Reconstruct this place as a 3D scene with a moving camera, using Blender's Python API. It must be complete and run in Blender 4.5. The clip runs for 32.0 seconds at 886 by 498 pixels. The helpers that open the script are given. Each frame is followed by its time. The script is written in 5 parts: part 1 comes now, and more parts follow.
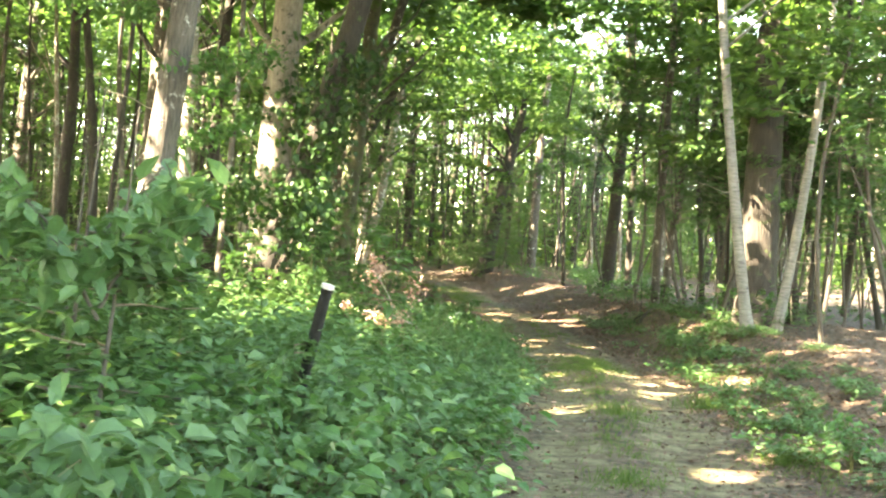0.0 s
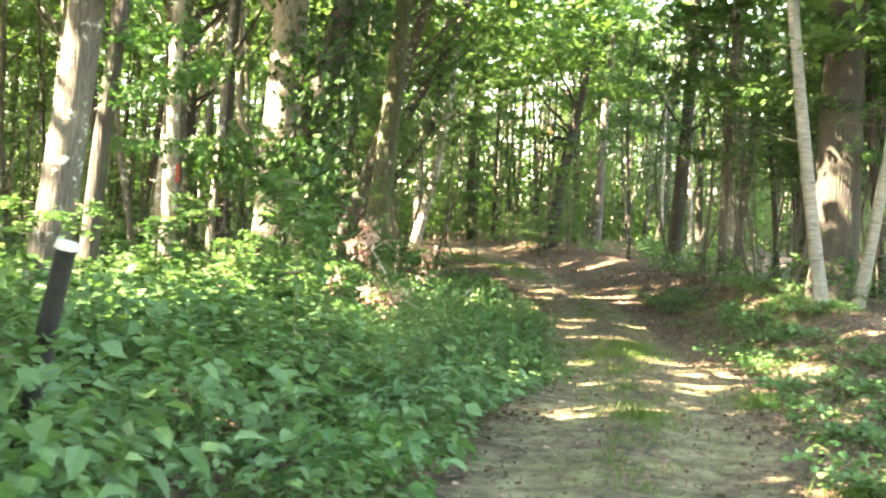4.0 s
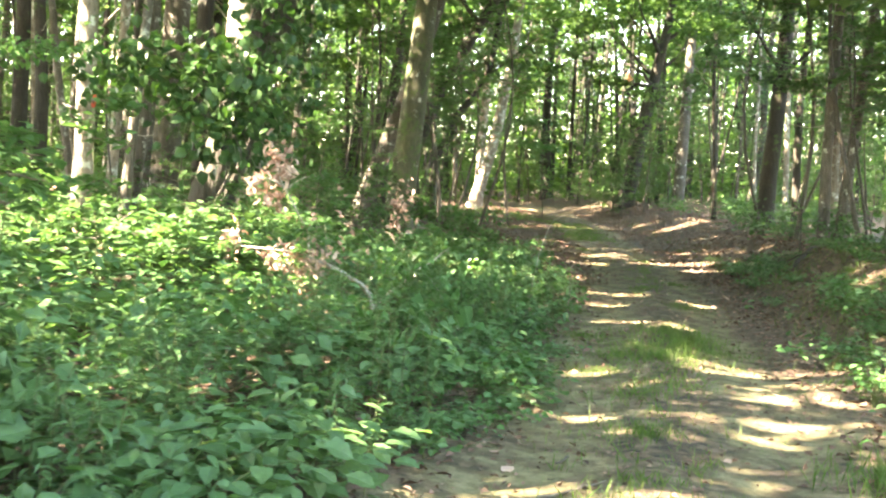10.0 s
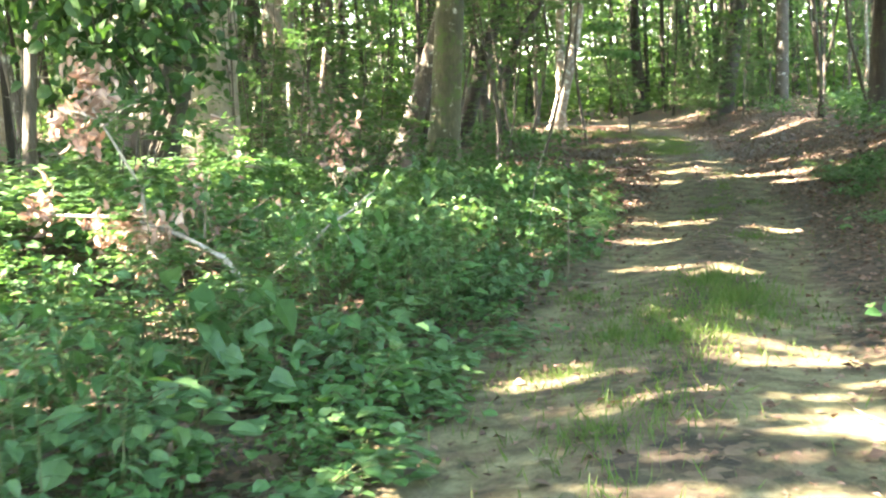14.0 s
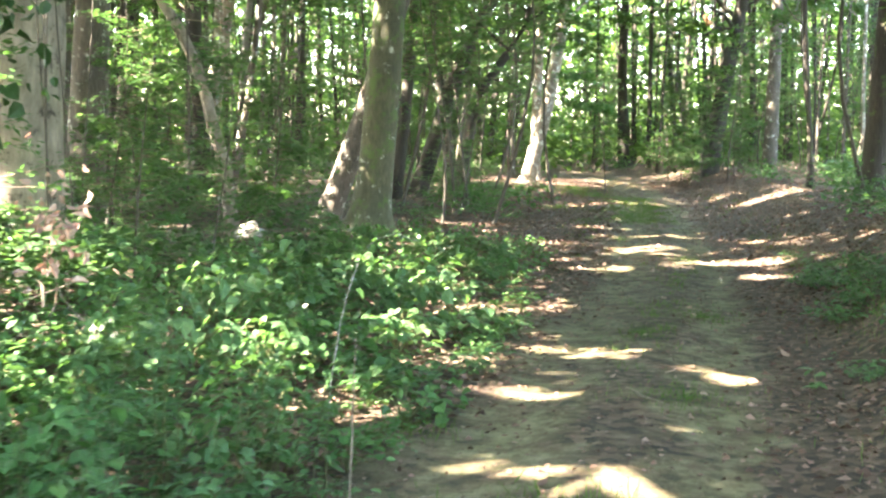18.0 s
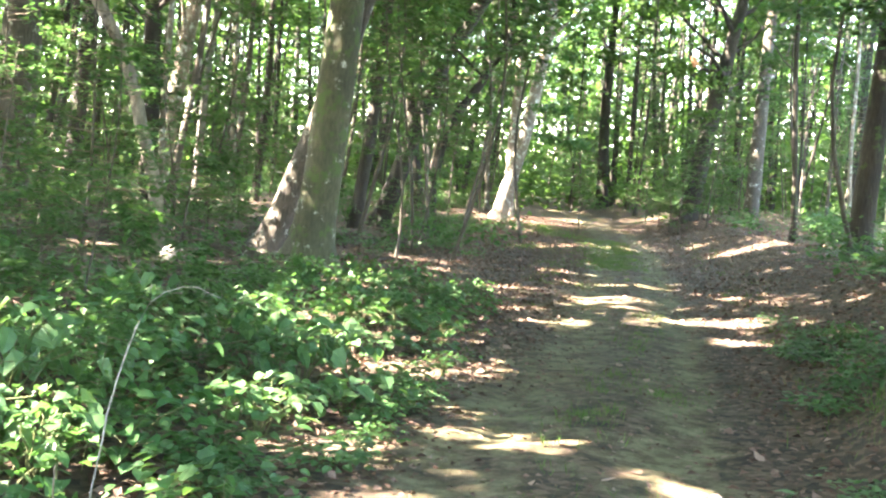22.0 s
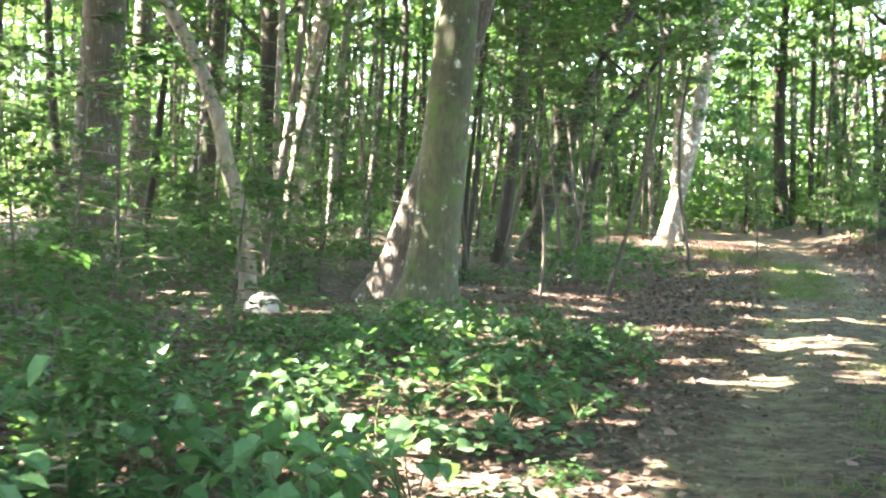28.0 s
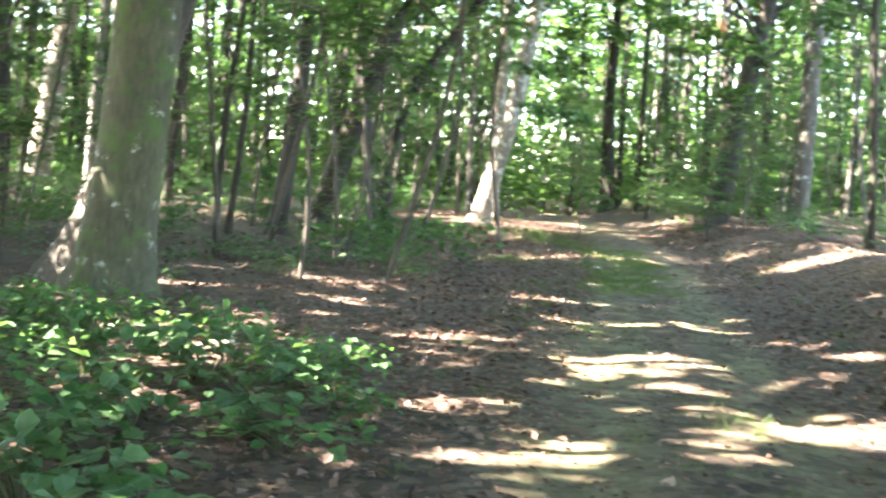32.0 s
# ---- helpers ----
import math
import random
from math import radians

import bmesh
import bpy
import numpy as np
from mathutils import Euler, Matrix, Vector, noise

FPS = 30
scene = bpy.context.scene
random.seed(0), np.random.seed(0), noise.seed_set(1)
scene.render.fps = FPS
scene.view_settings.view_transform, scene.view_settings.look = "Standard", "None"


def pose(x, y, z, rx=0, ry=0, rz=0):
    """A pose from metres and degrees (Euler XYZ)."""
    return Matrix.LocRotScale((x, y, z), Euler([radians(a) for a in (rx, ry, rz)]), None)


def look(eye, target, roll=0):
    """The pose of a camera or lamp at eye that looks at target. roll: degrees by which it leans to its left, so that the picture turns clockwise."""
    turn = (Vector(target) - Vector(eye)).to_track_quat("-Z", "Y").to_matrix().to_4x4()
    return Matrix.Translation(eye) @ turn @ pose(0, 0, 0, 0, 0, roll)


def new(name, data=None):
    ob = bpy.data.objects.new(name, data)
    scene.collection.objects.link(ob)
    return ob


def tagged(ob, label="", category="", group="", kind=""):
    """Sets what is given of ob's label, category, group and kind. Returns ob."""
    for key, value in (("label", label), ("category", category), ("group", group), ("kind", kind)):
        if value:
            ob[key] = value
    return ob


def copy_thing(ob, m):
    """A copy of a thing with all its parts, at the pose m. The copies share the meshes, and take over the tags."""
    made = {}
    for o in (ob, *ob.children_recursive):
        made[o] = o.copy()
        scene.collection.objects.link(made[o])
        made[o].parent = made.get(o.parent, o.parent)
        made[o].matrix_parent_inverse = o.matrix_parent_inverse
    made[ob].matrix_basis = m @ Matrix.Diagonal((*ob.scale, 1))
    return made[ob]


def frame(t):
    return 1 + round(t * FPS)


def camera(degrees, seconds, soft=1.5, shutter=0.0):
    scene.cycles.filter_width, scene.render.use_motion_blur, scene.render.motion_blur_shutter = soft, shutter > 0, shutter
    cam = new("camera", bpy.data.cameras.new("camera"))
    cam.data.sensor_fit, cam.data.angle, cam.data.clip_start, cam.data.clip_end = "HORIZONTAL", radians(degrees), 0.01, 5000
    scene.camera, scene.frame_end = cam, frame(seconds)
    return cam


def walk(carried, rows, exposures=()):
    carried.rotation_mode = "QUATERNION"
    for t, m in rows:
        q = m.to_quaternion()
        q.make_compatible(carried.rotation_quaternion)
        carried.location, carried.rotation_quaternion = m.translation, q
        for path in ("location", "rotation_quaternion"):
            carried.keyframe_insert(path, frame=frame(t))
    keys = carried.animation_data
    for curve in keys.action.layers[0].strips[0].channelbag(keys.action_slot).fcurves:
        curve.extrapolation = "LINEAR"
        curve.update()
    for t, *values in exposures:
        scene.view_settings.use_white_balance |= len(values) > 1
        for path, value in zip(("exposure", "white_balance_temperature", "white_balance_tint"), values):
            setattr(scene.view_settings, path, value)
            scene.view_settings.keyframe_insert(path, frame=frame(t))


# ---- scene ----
cam = camera(42.0, 32.0, soft=2.25, shutter=0.5)
PATH = [
    (0, (-0.228, -25.817, 1.736), (-0.429, -23.526, 1.745), 4.0),
    (0.5, (-0.124, -25.468, 1.719), (-0.358, -23.180, 1.721), 3.1),
    (1, (-0.040, -25.102, 1.701), (-0.330, -22.820, 1.714), 1.8),
    (1.5, (0.023, -24.767, 1.684), (-0.366, -22.500, 1.678), 3.6),
    (2, (0.157, -24.365, 1.688), (-0.164, -22.088, 1.654), 2.2),
    (2.5, (0.277, -23.929, 1.664), (-0.097, -21.662, 1.565), 1.5),
    (3, (0.367, -23.499, 1.645), (0.021, -21.227, 1.551), 5.3),
    (3.5, (0.440, -23.042, 1.627), (0.091, -20.770, 1.562), 2.3),
    (5.5, (0.892, -21.378, 1.611), (0.465, -19.057, 1.612), 7.0),
    (6, (0.909, -20.919, 1.579), (0.543, -18.587, 1.593), 3.0),
    (6.5, (0.918, -20.421, 1.576), (0.512, -18.096, 1.540), 3.1),
    (7, (0.906, -19.995, 1.558), (0.446, -17.681, 1.494), 5.4),
    (7.5, (0.933, -19.438, 1.514), (0.529, -17.114, 1.484), 3.2),
    (8, (0.913, -18.874, 1.489), (0.350, -16.581, 1.468), 2.1),
    (8.5, (0.903, -18.423, 1.464), (0.282, -16.146, 1.425), 1.3),
    (9, (0.981, -18.014, 1.453), (0.362, -15.739, 1.355), 1.3),
    (9.5, (0.988, -17.594, 1.399), (0.348, -15.325, 1.305), 3.6),
    (10, (0.977, -16.998, 1.382), (0.428, -14.706, 1.252), 3.4),
    (10.5, (1.104, -16.626, 1.384), (0.497, -14.350, 1.238), 2.7),
    (11, (1.179, -16.101, 1.355), (0.635, -13.813, 1.150), 0.6),
    (11.5, (1.267, -15.667, 1.345), (0.903, -13.346, 1.129), 1.3),
    (12, (1.221, -15.095, 1.320), (0.708, -12.804, 1.079), 3.2),
    (12.5, (1.336, -14.726, 1.329), (0.761, -12.454, 1.054), -0.3),
    (13, (1.375, -14.236, 1.327), (0.623, -12.012, 1.075), 2.2),
    (13.5, (1.356, -13.745, 1.257), (0.499, -11.560, 1.003), 2.2),
    (14, (1.385, -13.181, 1.250), (0.610, -10.969, 0.978), -2.2),
    (14.5, (1.378, -12.797, 1.280), (0.518, -10.616, 1.010), -1.0),
    (15, (1.351, -12.302, 1.370), (0.504, -10.117, 1.088), -0.9),
    (15.5, (1.433, -11.911, 1.376), (0.635, -9.707, 1.110), -0.2),
    (17.5, (1.403, -10.221, 1.587), (0.616, -8.007, 1.370), 1.2),
    (18, (1.477, -9.617, 1.562), (0.717, -7.392, 1.365), 0.9),
    (18.5, (1.466, -9.185, 1.533), (0.641, -6.980, 1.358), 3.9),
    (19, (1.392, -8.705, 1.508), (0.616, -6.482, 1.342), 1.3),
    (19.5, (1.322, -8.222, 1.516), (0.430, -6.047, 1.319), 1.0),
    (20, (1.258, -7.885, 1.547), (0.325, -5.721, 1.428), 3.8),
    (20.5, (1.247, -7.580, 1.545), (0.448, -5.364, 1.391), 2.0),
    (21, (1.316, -7.535, 1.558), (0.535, -5.311, 1.446), 1.9),
    (21.5, (1.359, -7.551, 1.546), (0.624, -5.311, 1.420), 3.9),
    (22, (1.355, -7.556, 1.554), (0.630, -5.314, 1.422), 4.3),
    (22.5, (1.357, -7.553, 1.558), (0.637, -5.311, 1.410), 4.0),
    (23, (1.358, -7.552, 1.552), (0.645, -5.308, 1.378), 3.3),
    (23.5, (1.355, -7.539, 1.563), (0.648, -5.295, 1.389), 4.1),
    (24, (1.319, -7.494, 1.546), (0.713, -5.218, 1.409), 3.6),
    (24.5, (1.225, -7.226, 1.499), (0.746, -4.922, 1.326), 3.9),
    (25, (1.234, -6.778, 1.484), (0.712, -4.478, 1.396), 4.1),
    (25.5, (1.181, -6.361, 1.468), (0.565, -4.086, 1.359), 5.4),
    (26, (1.112, -5.947, 1.499), (0.415, -3.696, 1.377), 3.5),
    (26.5, (1.060, -5.575, 1.521), (0.120, -3.414, 1.425), 4.3),
    (28.5, (0.345, -3.323, 1.387), (-0.704, -1.211, 1.305), 1.3),
    (29, (0.229, -2.700, 1.357), (-0.805, -0.579, 1.293), 2.1),
    (29.5, (0.092, -2.177, 1.324), (-1.012, -0.092, 1.283), 4.0),
    (30, (-0.006, -1.473, 1.298), (-1.029, 0.654, 1.261), 1.2),
    (30.5, (-0.022, -0.955, 1.304), (-1.030, 1.179, 1.234), 3.2),
    (31, (-0.145, -0.402, 1.267), (-0.942, 1.818, 1.218), 3.7),
    (31.5, (-0.162, 0.175, 1.264), (-0.765, 2.454, 1.167), 2.0),
    (32, (-0.293, 0.680, 1.248), (-1.021, 2.922, 1.133), 4.0),
]
walk(cam, [(t, look(e, a, r)) for t, e, a, r in PATH], [(0, 4.9, 9500, 10), (9, 4.9, 9000, 9), (13, 4.9, 8100, 9), (15.5, 4.97, 7900, 10), (20, 5.15, 7600, 12), (24, 5.1, 7300, 13), (27, 5.14, 7200, 13), (29, 5.14, 7200, 13), (32, 5.05, 7100, 13)])


# ---- light ----
SUN_AZ, SUN_EL = radians(-118), radians(41)      # direction to the sun: clockwise from +y, height
world = bpy.data.worlds.new("sky")
scene.world = world
world.use_nodes = True
wn = world.node_tree.nodes
sky = wn.new("ShaderNodeTexSky")
sky.sky_type, sky.sun_disc = "NISHITA", False
sky.sun_elevation, sky.sun_rotation = SUN_EL, SUN_AZ
wn["Background"].inputs["Strength"].default_value = 0.112
world.node_tree.links.new(sky.outputs["Color"], wn["Background"].inputs["Color"])
sun = new("sun", bpy.data.lights.new("sun", "SUN"))
sun.data.energy, sun.data.angle, sun.data.color = 5.0, radians(0.42), (1.0, 0.922, 0.84)
to_sun = Vector((math.sin(SUN_AZ) * math.cos(SUN_EL), math.cos(SUN_AZ) * math.cos(SUN_EL), math.sin(SUN_EL)))
sun.matrix_world = look(to_sun * 60, (0, 0, 0))


# ---- materials ----
def nodes_of(name):
    m = bpy.data.materials.new(name)
    m.use_nodes = True
    t = m.node_tree
    return m, t, t.nodes, t.links, t.nodes["Principled BSDF"]


def node(n, kind, **values):
    made = n.new(kind)
    for key, value in values.items():
        made.inputs[key].default_value = value
    return made


def ramp(n, stops):
    r = n.new("ShaderNodeValToRGB")
    e = r.color_ramp.elements
    while len(e) < len(stops):
        e.new(0.5)
    for i, (p, c) in enumerate(stops):
        e[i].position, e[i].color = p, (*c, 1)
    return r


def leaf_material(name, colours, through_share=0.4, rough=0.45, through_tint=(1.12, 1.25, 0.55)):
    """Leaves: each island has a tint of its own; light passes through the blade."""
    m, t, n, l, p = nodes_of(name)
    geo, info = n.new("ShaderNodeNewGeometry"), n.new("ShaderNodeObjectInfo")
    add = n.new("ShaderNodeMath")
    add.operation = "MULTIPLY_ADD"
    add.inputs[1].default_value = 0.3
    l.new(info.outputs["Random"], add.inputs[0])
    sc = n.new("ShaderNodeMath")
    sc.operation = "MULTIPLY"
    sc.inputs[1].default_value = 0.7
    l.new(geo.outputs["Random Per Island"], sc.inputs[0])
    l.new(sc.outputs[0], add.inputs[2])
    r = ramp(n, [(i / (len(colours) - 1), c) for i, c in enumerate(colours)])
    l.new(add.outputs[0], r.inputs["Fac"])
    tex = node(n, "ShaderNodeTexNoise", Scale=45.0, Detail=3.0)
    co = n.new("ShaderNodeTexCoord")
    l.new(co.outputs["Object"], tex.inputs["Vector"])
    mix = n.new("ShaderNodeMix")
    mix.data_type, mix.blend_type = "RGBA", "MULTIPLY"
    mix.inputs["Factor"].default_value = 0.5
    l.new(r.outputs["Color"], mix.inputs["A"])
    l.new(tex.outputs["Fac"], mix.inputs["B"])
    gain = n.new("ShaderNodeMix")
    gain.data_type, gain.blend_type = "RGBA", "MULTIPLY"
    gain.inputs["Factor"].default_value = 1.0
    gain.inputs["B"].default_value = (1.3, 1.3, 1.3, 1)
    l.new(mix.outputs["Result"], gain.inputs["A"])
    l.new(gain.outputs["Result"], p.inputs["Base Color"])
    p.inputs["Roughness"].default_value = rough
    p.inputs["Specular IOR Level"].default_value = 0.26
    tr = n.new("ShaderNodeBsdfTranslucent")
    tint = n.new("ShaderNodeMix")
    tint.data_type, tint.blend_type = "RGBA", "MULTIPLY"
    tint.inputs["Factor"].default_value = 1.0
    tint.inputs["B"].default_value = (*through_tint, 1)
    l.new(gain.outputs["Result"], tint.inputs["A"])
    l.new(tint.outputs["Result"], tr.inputs["Color"])
    ms = n.new("ShaderNodeMixShader")
    ms.inputs["Fac"].default_value = through_share
    l.new(p.outputs["BSDF"], ms.inputs[1])
    l.new(tr.outputs["BSDF"], ms.inputs[2])
    l.new(ms.outputs["Shader"], n["Material Output"].inputs["Surface"])
    return m


def bark_material(name, dark, light, ridge=14.0, stretch=0.16, depth=0.5, moss=0.0, patch=(0.5, 0.52, 0.47), patches=0.0):
    """Bark: ridges drawn out along the trunk, broad stains, lichen and a little moss."""
    m, t, n, l, p = nodes_of(name)
    co = n.new("ShaderNodeTexCoord")
    mp = n.new("ShaderNodeMapping")
    mp.inputs["Scale"].default_value = (1, 1, stretch)
    l.new(co.outputs["Object"], mp.inputs["Vector"])
    info = n.new("ShaderNodeObjectInfo")
    fine = node(n, "ShaderNodeTexNoise", Scale=ridge * 2.2, Detail=6.0, Roughness=0.65)
    l.new(mp.outputs["Vector"], fine.inputs["Vector"])
    vor = node(n, "ShaderNodeTexVoronoi", Scale=ridge)
    vor.feature = "DISTANCE_TO_EDGE"
    l.new(mp.outputs["Vector"], vor.inputs["Vector"])
    broad = node(n, "ShaderNodeTexNoise", Scale=2.3, Detail=4.0)
    l.new(co.outputs["Object"], broad.inputs["Vector"])
    r = ramp(n, [(0.28, dark), (0.72, light)])
    l.new(fine.outputs["Fac"], r.inputs["Fac"])
    var = n.new("ShaderNodeMix")
    var.data_type, var.blend_type = "RGBA", "MULTIPLY"
    var.inputs["Factor"].default_value = 0.55
    vr = ramp(n, [(0.3, (0.45, 0.45, 0.45)), (0.7, (1.35, 1.3, 1.2))])
    l.new(broad.outputs["Fac"], vr.inputs["Fac"])
    l.new(r.outputs["Color"], var.inputs["A"])
    l.new(vr.outputs["Color"], var.inputs["B"])
    last = var.outputs["Result"]
    for share, colour, size, seed in ((patches, patch, 5.0, 3.0), (moss, (0.06, 0.10, 0.03), 3.0, 9.0)):
        if share <= 0:
            continue
        tx = node(n, "ShaderNodeTexNoise", Scale=size, Detail=5.0, Roughness=0.7)
        off = n.new("ShaderNodeVectorMath")
        off.inputs[1].default_value = (seed, seed, seed)
        l.new(co.outputs["Object"], off.inputs[0])
        l.new(off.outputs["Vector"], tx.inputs["Vector"])
        cut = n.new("ShaderNodeMapRange")
        cut.inputs["From Min"].default_value = 0.62 - share * 0.3
        cut.inputs["From Max"].default_value = 0.72 - share * 0.3
        l.new(tx.outputs["Fac"], cut.inputs["Value"])
        mx = n.new("ShaderNodeMix")
        mx.data_type = "RGBA"
        l.new(cut.outputs["Result"], mx.inputs["Factor"])
        l.new(last, mx.inputs["A"])
        mx.inputs["B"].default_value = (*colour, 1)
        last = mx.outputs["Result"]
    l.new(last, p.inputs["Base Color"])
    p.inputs["Roughness"].default_value = 0.9
    hgt = n.new("ShaderNodeMath")
    hgt.operation = "MULTIPLY_ADD"
    hgt.inputs[1].default_value = 0.6
    l.new(fine.outputs["Fac"], hgt.inputs[0])
    l.new(vor.outputs["Distance"], hgt.inputs[2])
    b = node(n, "ShaderNodeBump", Strength=depth, Distance=0.03)
    l.new(hgt.outputs[0], b.inputs["Height"])
    l.new(b.outputs["Normal"], p.inputs["Normal"])
    return m


def birch_material():
    """White papery bark with dark cross bands and scars."""
    m, t, n, l, p = nodes_of("birch bark")
    co = n.new("ShaderNodeTexCoord")
    mp = n.new("ShaderNodeMapping")
    mp.inputs["Scale"].default_value = (2.0, 2.0, 14.0)
    l.new(co.outputs["Object"], mp.inputs["Vector"])
    tx = node(n, "ShaderNodeTexNoise", Scale=3.0, Detail=4.0, Roughness=0.6)
    l.new(mp.outputs["Vector"], tx.inputs["Vector"])
    r = ramp(n, [(0.30, (0.03, 0.028, 0.026)), (0.44, (0.12, 0.116, 0.104)), (0.7, (0.205, 0.198, 0.18))])
    l.new(tx.outputs["Fac"], r.inputs["Fac"])
    l.new(r.outputs["Color"], p.inputs["Base Color"])
    p.inputs["Roughness"].default_value = 0.7
    b = node(n, "ShaderNodeBump", Strength=0.3, Distance=0.01)
    l.new(tx.outputs["Fac"], b.inputs["Height"])
    l.new(b.outputs["Normal"], p.inputs["Normal"])
    return m


def ground_material():
    """Sandy ruts, brown leaf mould and dark soil, mixed by how far the trail lies."""
    m, t, n, l, p = nodes_of("woodland soil")
    co = n.new("ShaderNodeTexCoord")
    at = n.new("ShaderNodeAttribute")
    at.attribute_name = "trail"
    big = node(n, "ShaderNodeTexNoise", Scale=0.9, Detail=5.0, Roughness=0.6)
    mid = node(n, "ShaderNodeTexNoise", Scale=3.4, Detail=9.0, Roughness=0.74)
    fine = node(n, "ShaderNodeTexNoise", Scale=60.0, Detail=5.0, Roughness=0.7)
    vor = node(n, "ShaderNodeTexVoronoi", Scale=16.0)
    for x in (big, mid, fine, vor):
        l.new(co.outputs["Object"], x.inputs["Vector"])
    sand = ramp(n, [(0.30, (0.041, 0.037, 0.017)), (0.44, (0.088, 0.078, 0.036)), (0.52, (0.135, 0.124, 0.062)), (0.64, (0.185, 0.166, 0.1)), (0.8, (0.29, 0.258, 0.185))])
    l.new(mid.outputs["Fac"], sand.inputs["Fac"])
    mould = ramp(n, [(0.15, (0.015, 0.011, 0.007)), (0.5, (0.052, 0.034, 0.021)), (0.85, (0.128, 0.087, 0.060))])
    l.new(vor.outputs["Color"], mould.inputs["Fac"])
    s1 = n.new("ShaderNodeMath")
    s1.operation = "MULTIPLY_ADD"
    s1.inputs[1].default_value = 0.9
    l.new(big.outputs["Fac"], s1.inputs[0])
    l.new(at.outputs["Fac"], s1.inputs[2])
    s2 = n.new("ShaderNodeMath")
    s2.operation = "MULTIPLY_ADD"
    s2.inputs[1].default_value = 1.4
    l.new(mid.outputs["Fac"], s2.inputs[0])
    l.new(s1.outputs[0], s2.inputs[2])
    cut = n.new("ShaderNodeMapRange")
    cut.inputs["From Min"].default_value, cut.inputs["From Max"].default_value = 1.42, 1.82
    l.new(s2.outputs[0], cut.inputs["Value"])
    mx = n.new("ShaderNodeMix")
    mx.data_type = "RGBA"
    l.new(cut.outputs["Result"], mx.inputs["Factor"])
    l.new(mould.outputs["Color"], mx.inputs["A"])
    l.new(sand.outputs["Color"], mx.inputs["B"])
    gr = n.new("ShaderNodeMix")
    gr.data_type, gr.blend_type = "RGBA", "MULTIPLY"
    gr.inputs["Factor"].default_value = 0.6
    fr = ramp(n, [(0.3, (0.45, 0.45, 0.45)), (0.7, (1.4, 1.4, 1.4))])
    l.new(fine.outputs["Fac"], fr.inputs["Fac"])
    l.new(mx.outputs["Result"], gr.inputs["A"])
    l.new(fr.outputs["Color"], gr.inputs["B"])
    l.new(gr.outputs["Result"], p.inputs["Base Color"])
    p.inputs["Roughness"].default_value = 0.95
    h = n.new("ShaderNodeMath")
    h.operation = "ADD"
    l.new(mid.outputs["Fac"], h.inputs[0])
    l.new(fine.outputs["Fac"], h.inputs[1])
    b = node(n, "ShaderNodeBump", Strength=0.6, Distance=0.014)
    l.new(h.outputs[0], b.inputs["Height"])
    l.new(b.outputs["Normal"], p.inputs["Normal"])
    return m


def plain_material(name, dark, light, scale=20.0, rough=0.85, depth=0.4):
    m, t, n, l, p = nodes_of(name)
    co = n.new("ShaderNodeTexCoord")
    tx = node(n, "ShaderNodeTexNoise", Scale=scale, Detail=6.0, Roughness=0.65)
    l.new(co.outputs["Object"], tx.inputs["Vector"])
    r = ramp(n, [(0.3, dark), (0.7, light)])
    l.new(tx.outputs["Fac"], r.inputs["Fac"])
    l.new(r.outputs["Color"], p.inputs["Base Color"])
    p.inputs["Roughness"].default_value = rough
    b = node(n, "ShaderNodeBump", Strength=depth, Distance=0.02)
    l.new(tx.outputs["Fac"], b.inputs["Height"])
    l.new(b.outputs["Normal"], p.inputs["Normal"])
    return m


M_GROUND = ground_material()
M_BEECH = bark_material("beech bark", (0.038, 0.042, 0.026), (0.098, 0.102, 0.066), ridge=9.0, stretch=0.35, depth=0.22, moss=0.35, patches=0.05)
M_OAK = bark_material("dark furrowed bark", (0.014, 0.0125, 0.011), (0.055, 0.049, 0.042), ridge=18.0, stretch=0.13, depth=0.8, moss=0.15)
M_GREY = bark_material("grey brown bark", (0.034, 0.031, 0.027), (0.125, 0.112, 0.097), ridge=15.0, stretch=0.18, depth=0.6, patches=0.15)
M_PALE = bark_material("pale flaking bark", (0.10, 0.085, 0.07), (0.29, 0.255, 0.215), ridge=12.0, stretch=0.3, depth=0.5, patches=0.3)
M_SCAR = bark_material("smooth bark with dark scars", (0.13, 0.118, 0.10), (0.30, 0.275, 0.24), ridge=6.0, stretch=0.4, depth=0.3, patch=(0.035, 0.03, 0.026), patches=0.22)
M_BIRCH = birch_material()
M_TWIG = plain_material("twig bark", (0.09, 0.07, 0.05), (0.22, 0.18, 0.14), 40.0)
M_SLIM = plain_material("dark sapling bark", (0.03, 0.027, 0.022), (0.10, 0.088, 0.072), 30.0)
M_PALE_TWIG = plain_material("bleached dead wood", (0.16, 0.145, 0.125), (0.36, 0.335, 0.30), 40.0)
M_CHAR = plain_material("weathered black wood", (0.003, 0.003, 0.003), (0.012, 0.011, 0.010), 30.0, 1.0)
M_CUT = plain_material("grey sawn end grain", (0.30, 0.29, 0.27), (0.5, 0.48, 0.45), 50.0)
M_STONE = plain_material("pale stone", (0.22, 0.21, 0.20), (0.45, 0.43, 0.41), 12.0)
M_TORN = plain_material("torn orange wood", (0.30, 0.14, 0.07), (0.5, 0.26, 0.14), 20.0)
M_RED = plain_material("red paint", (0.45, 0.03, 0.02), (0.65, 0.07, 0.04), 30.0, 0.6, 0.1)
M_STEM = plain_material("green stem", (0.05, 0.07, 0.025), (0.12, 0.13, 0.05), 30.0)
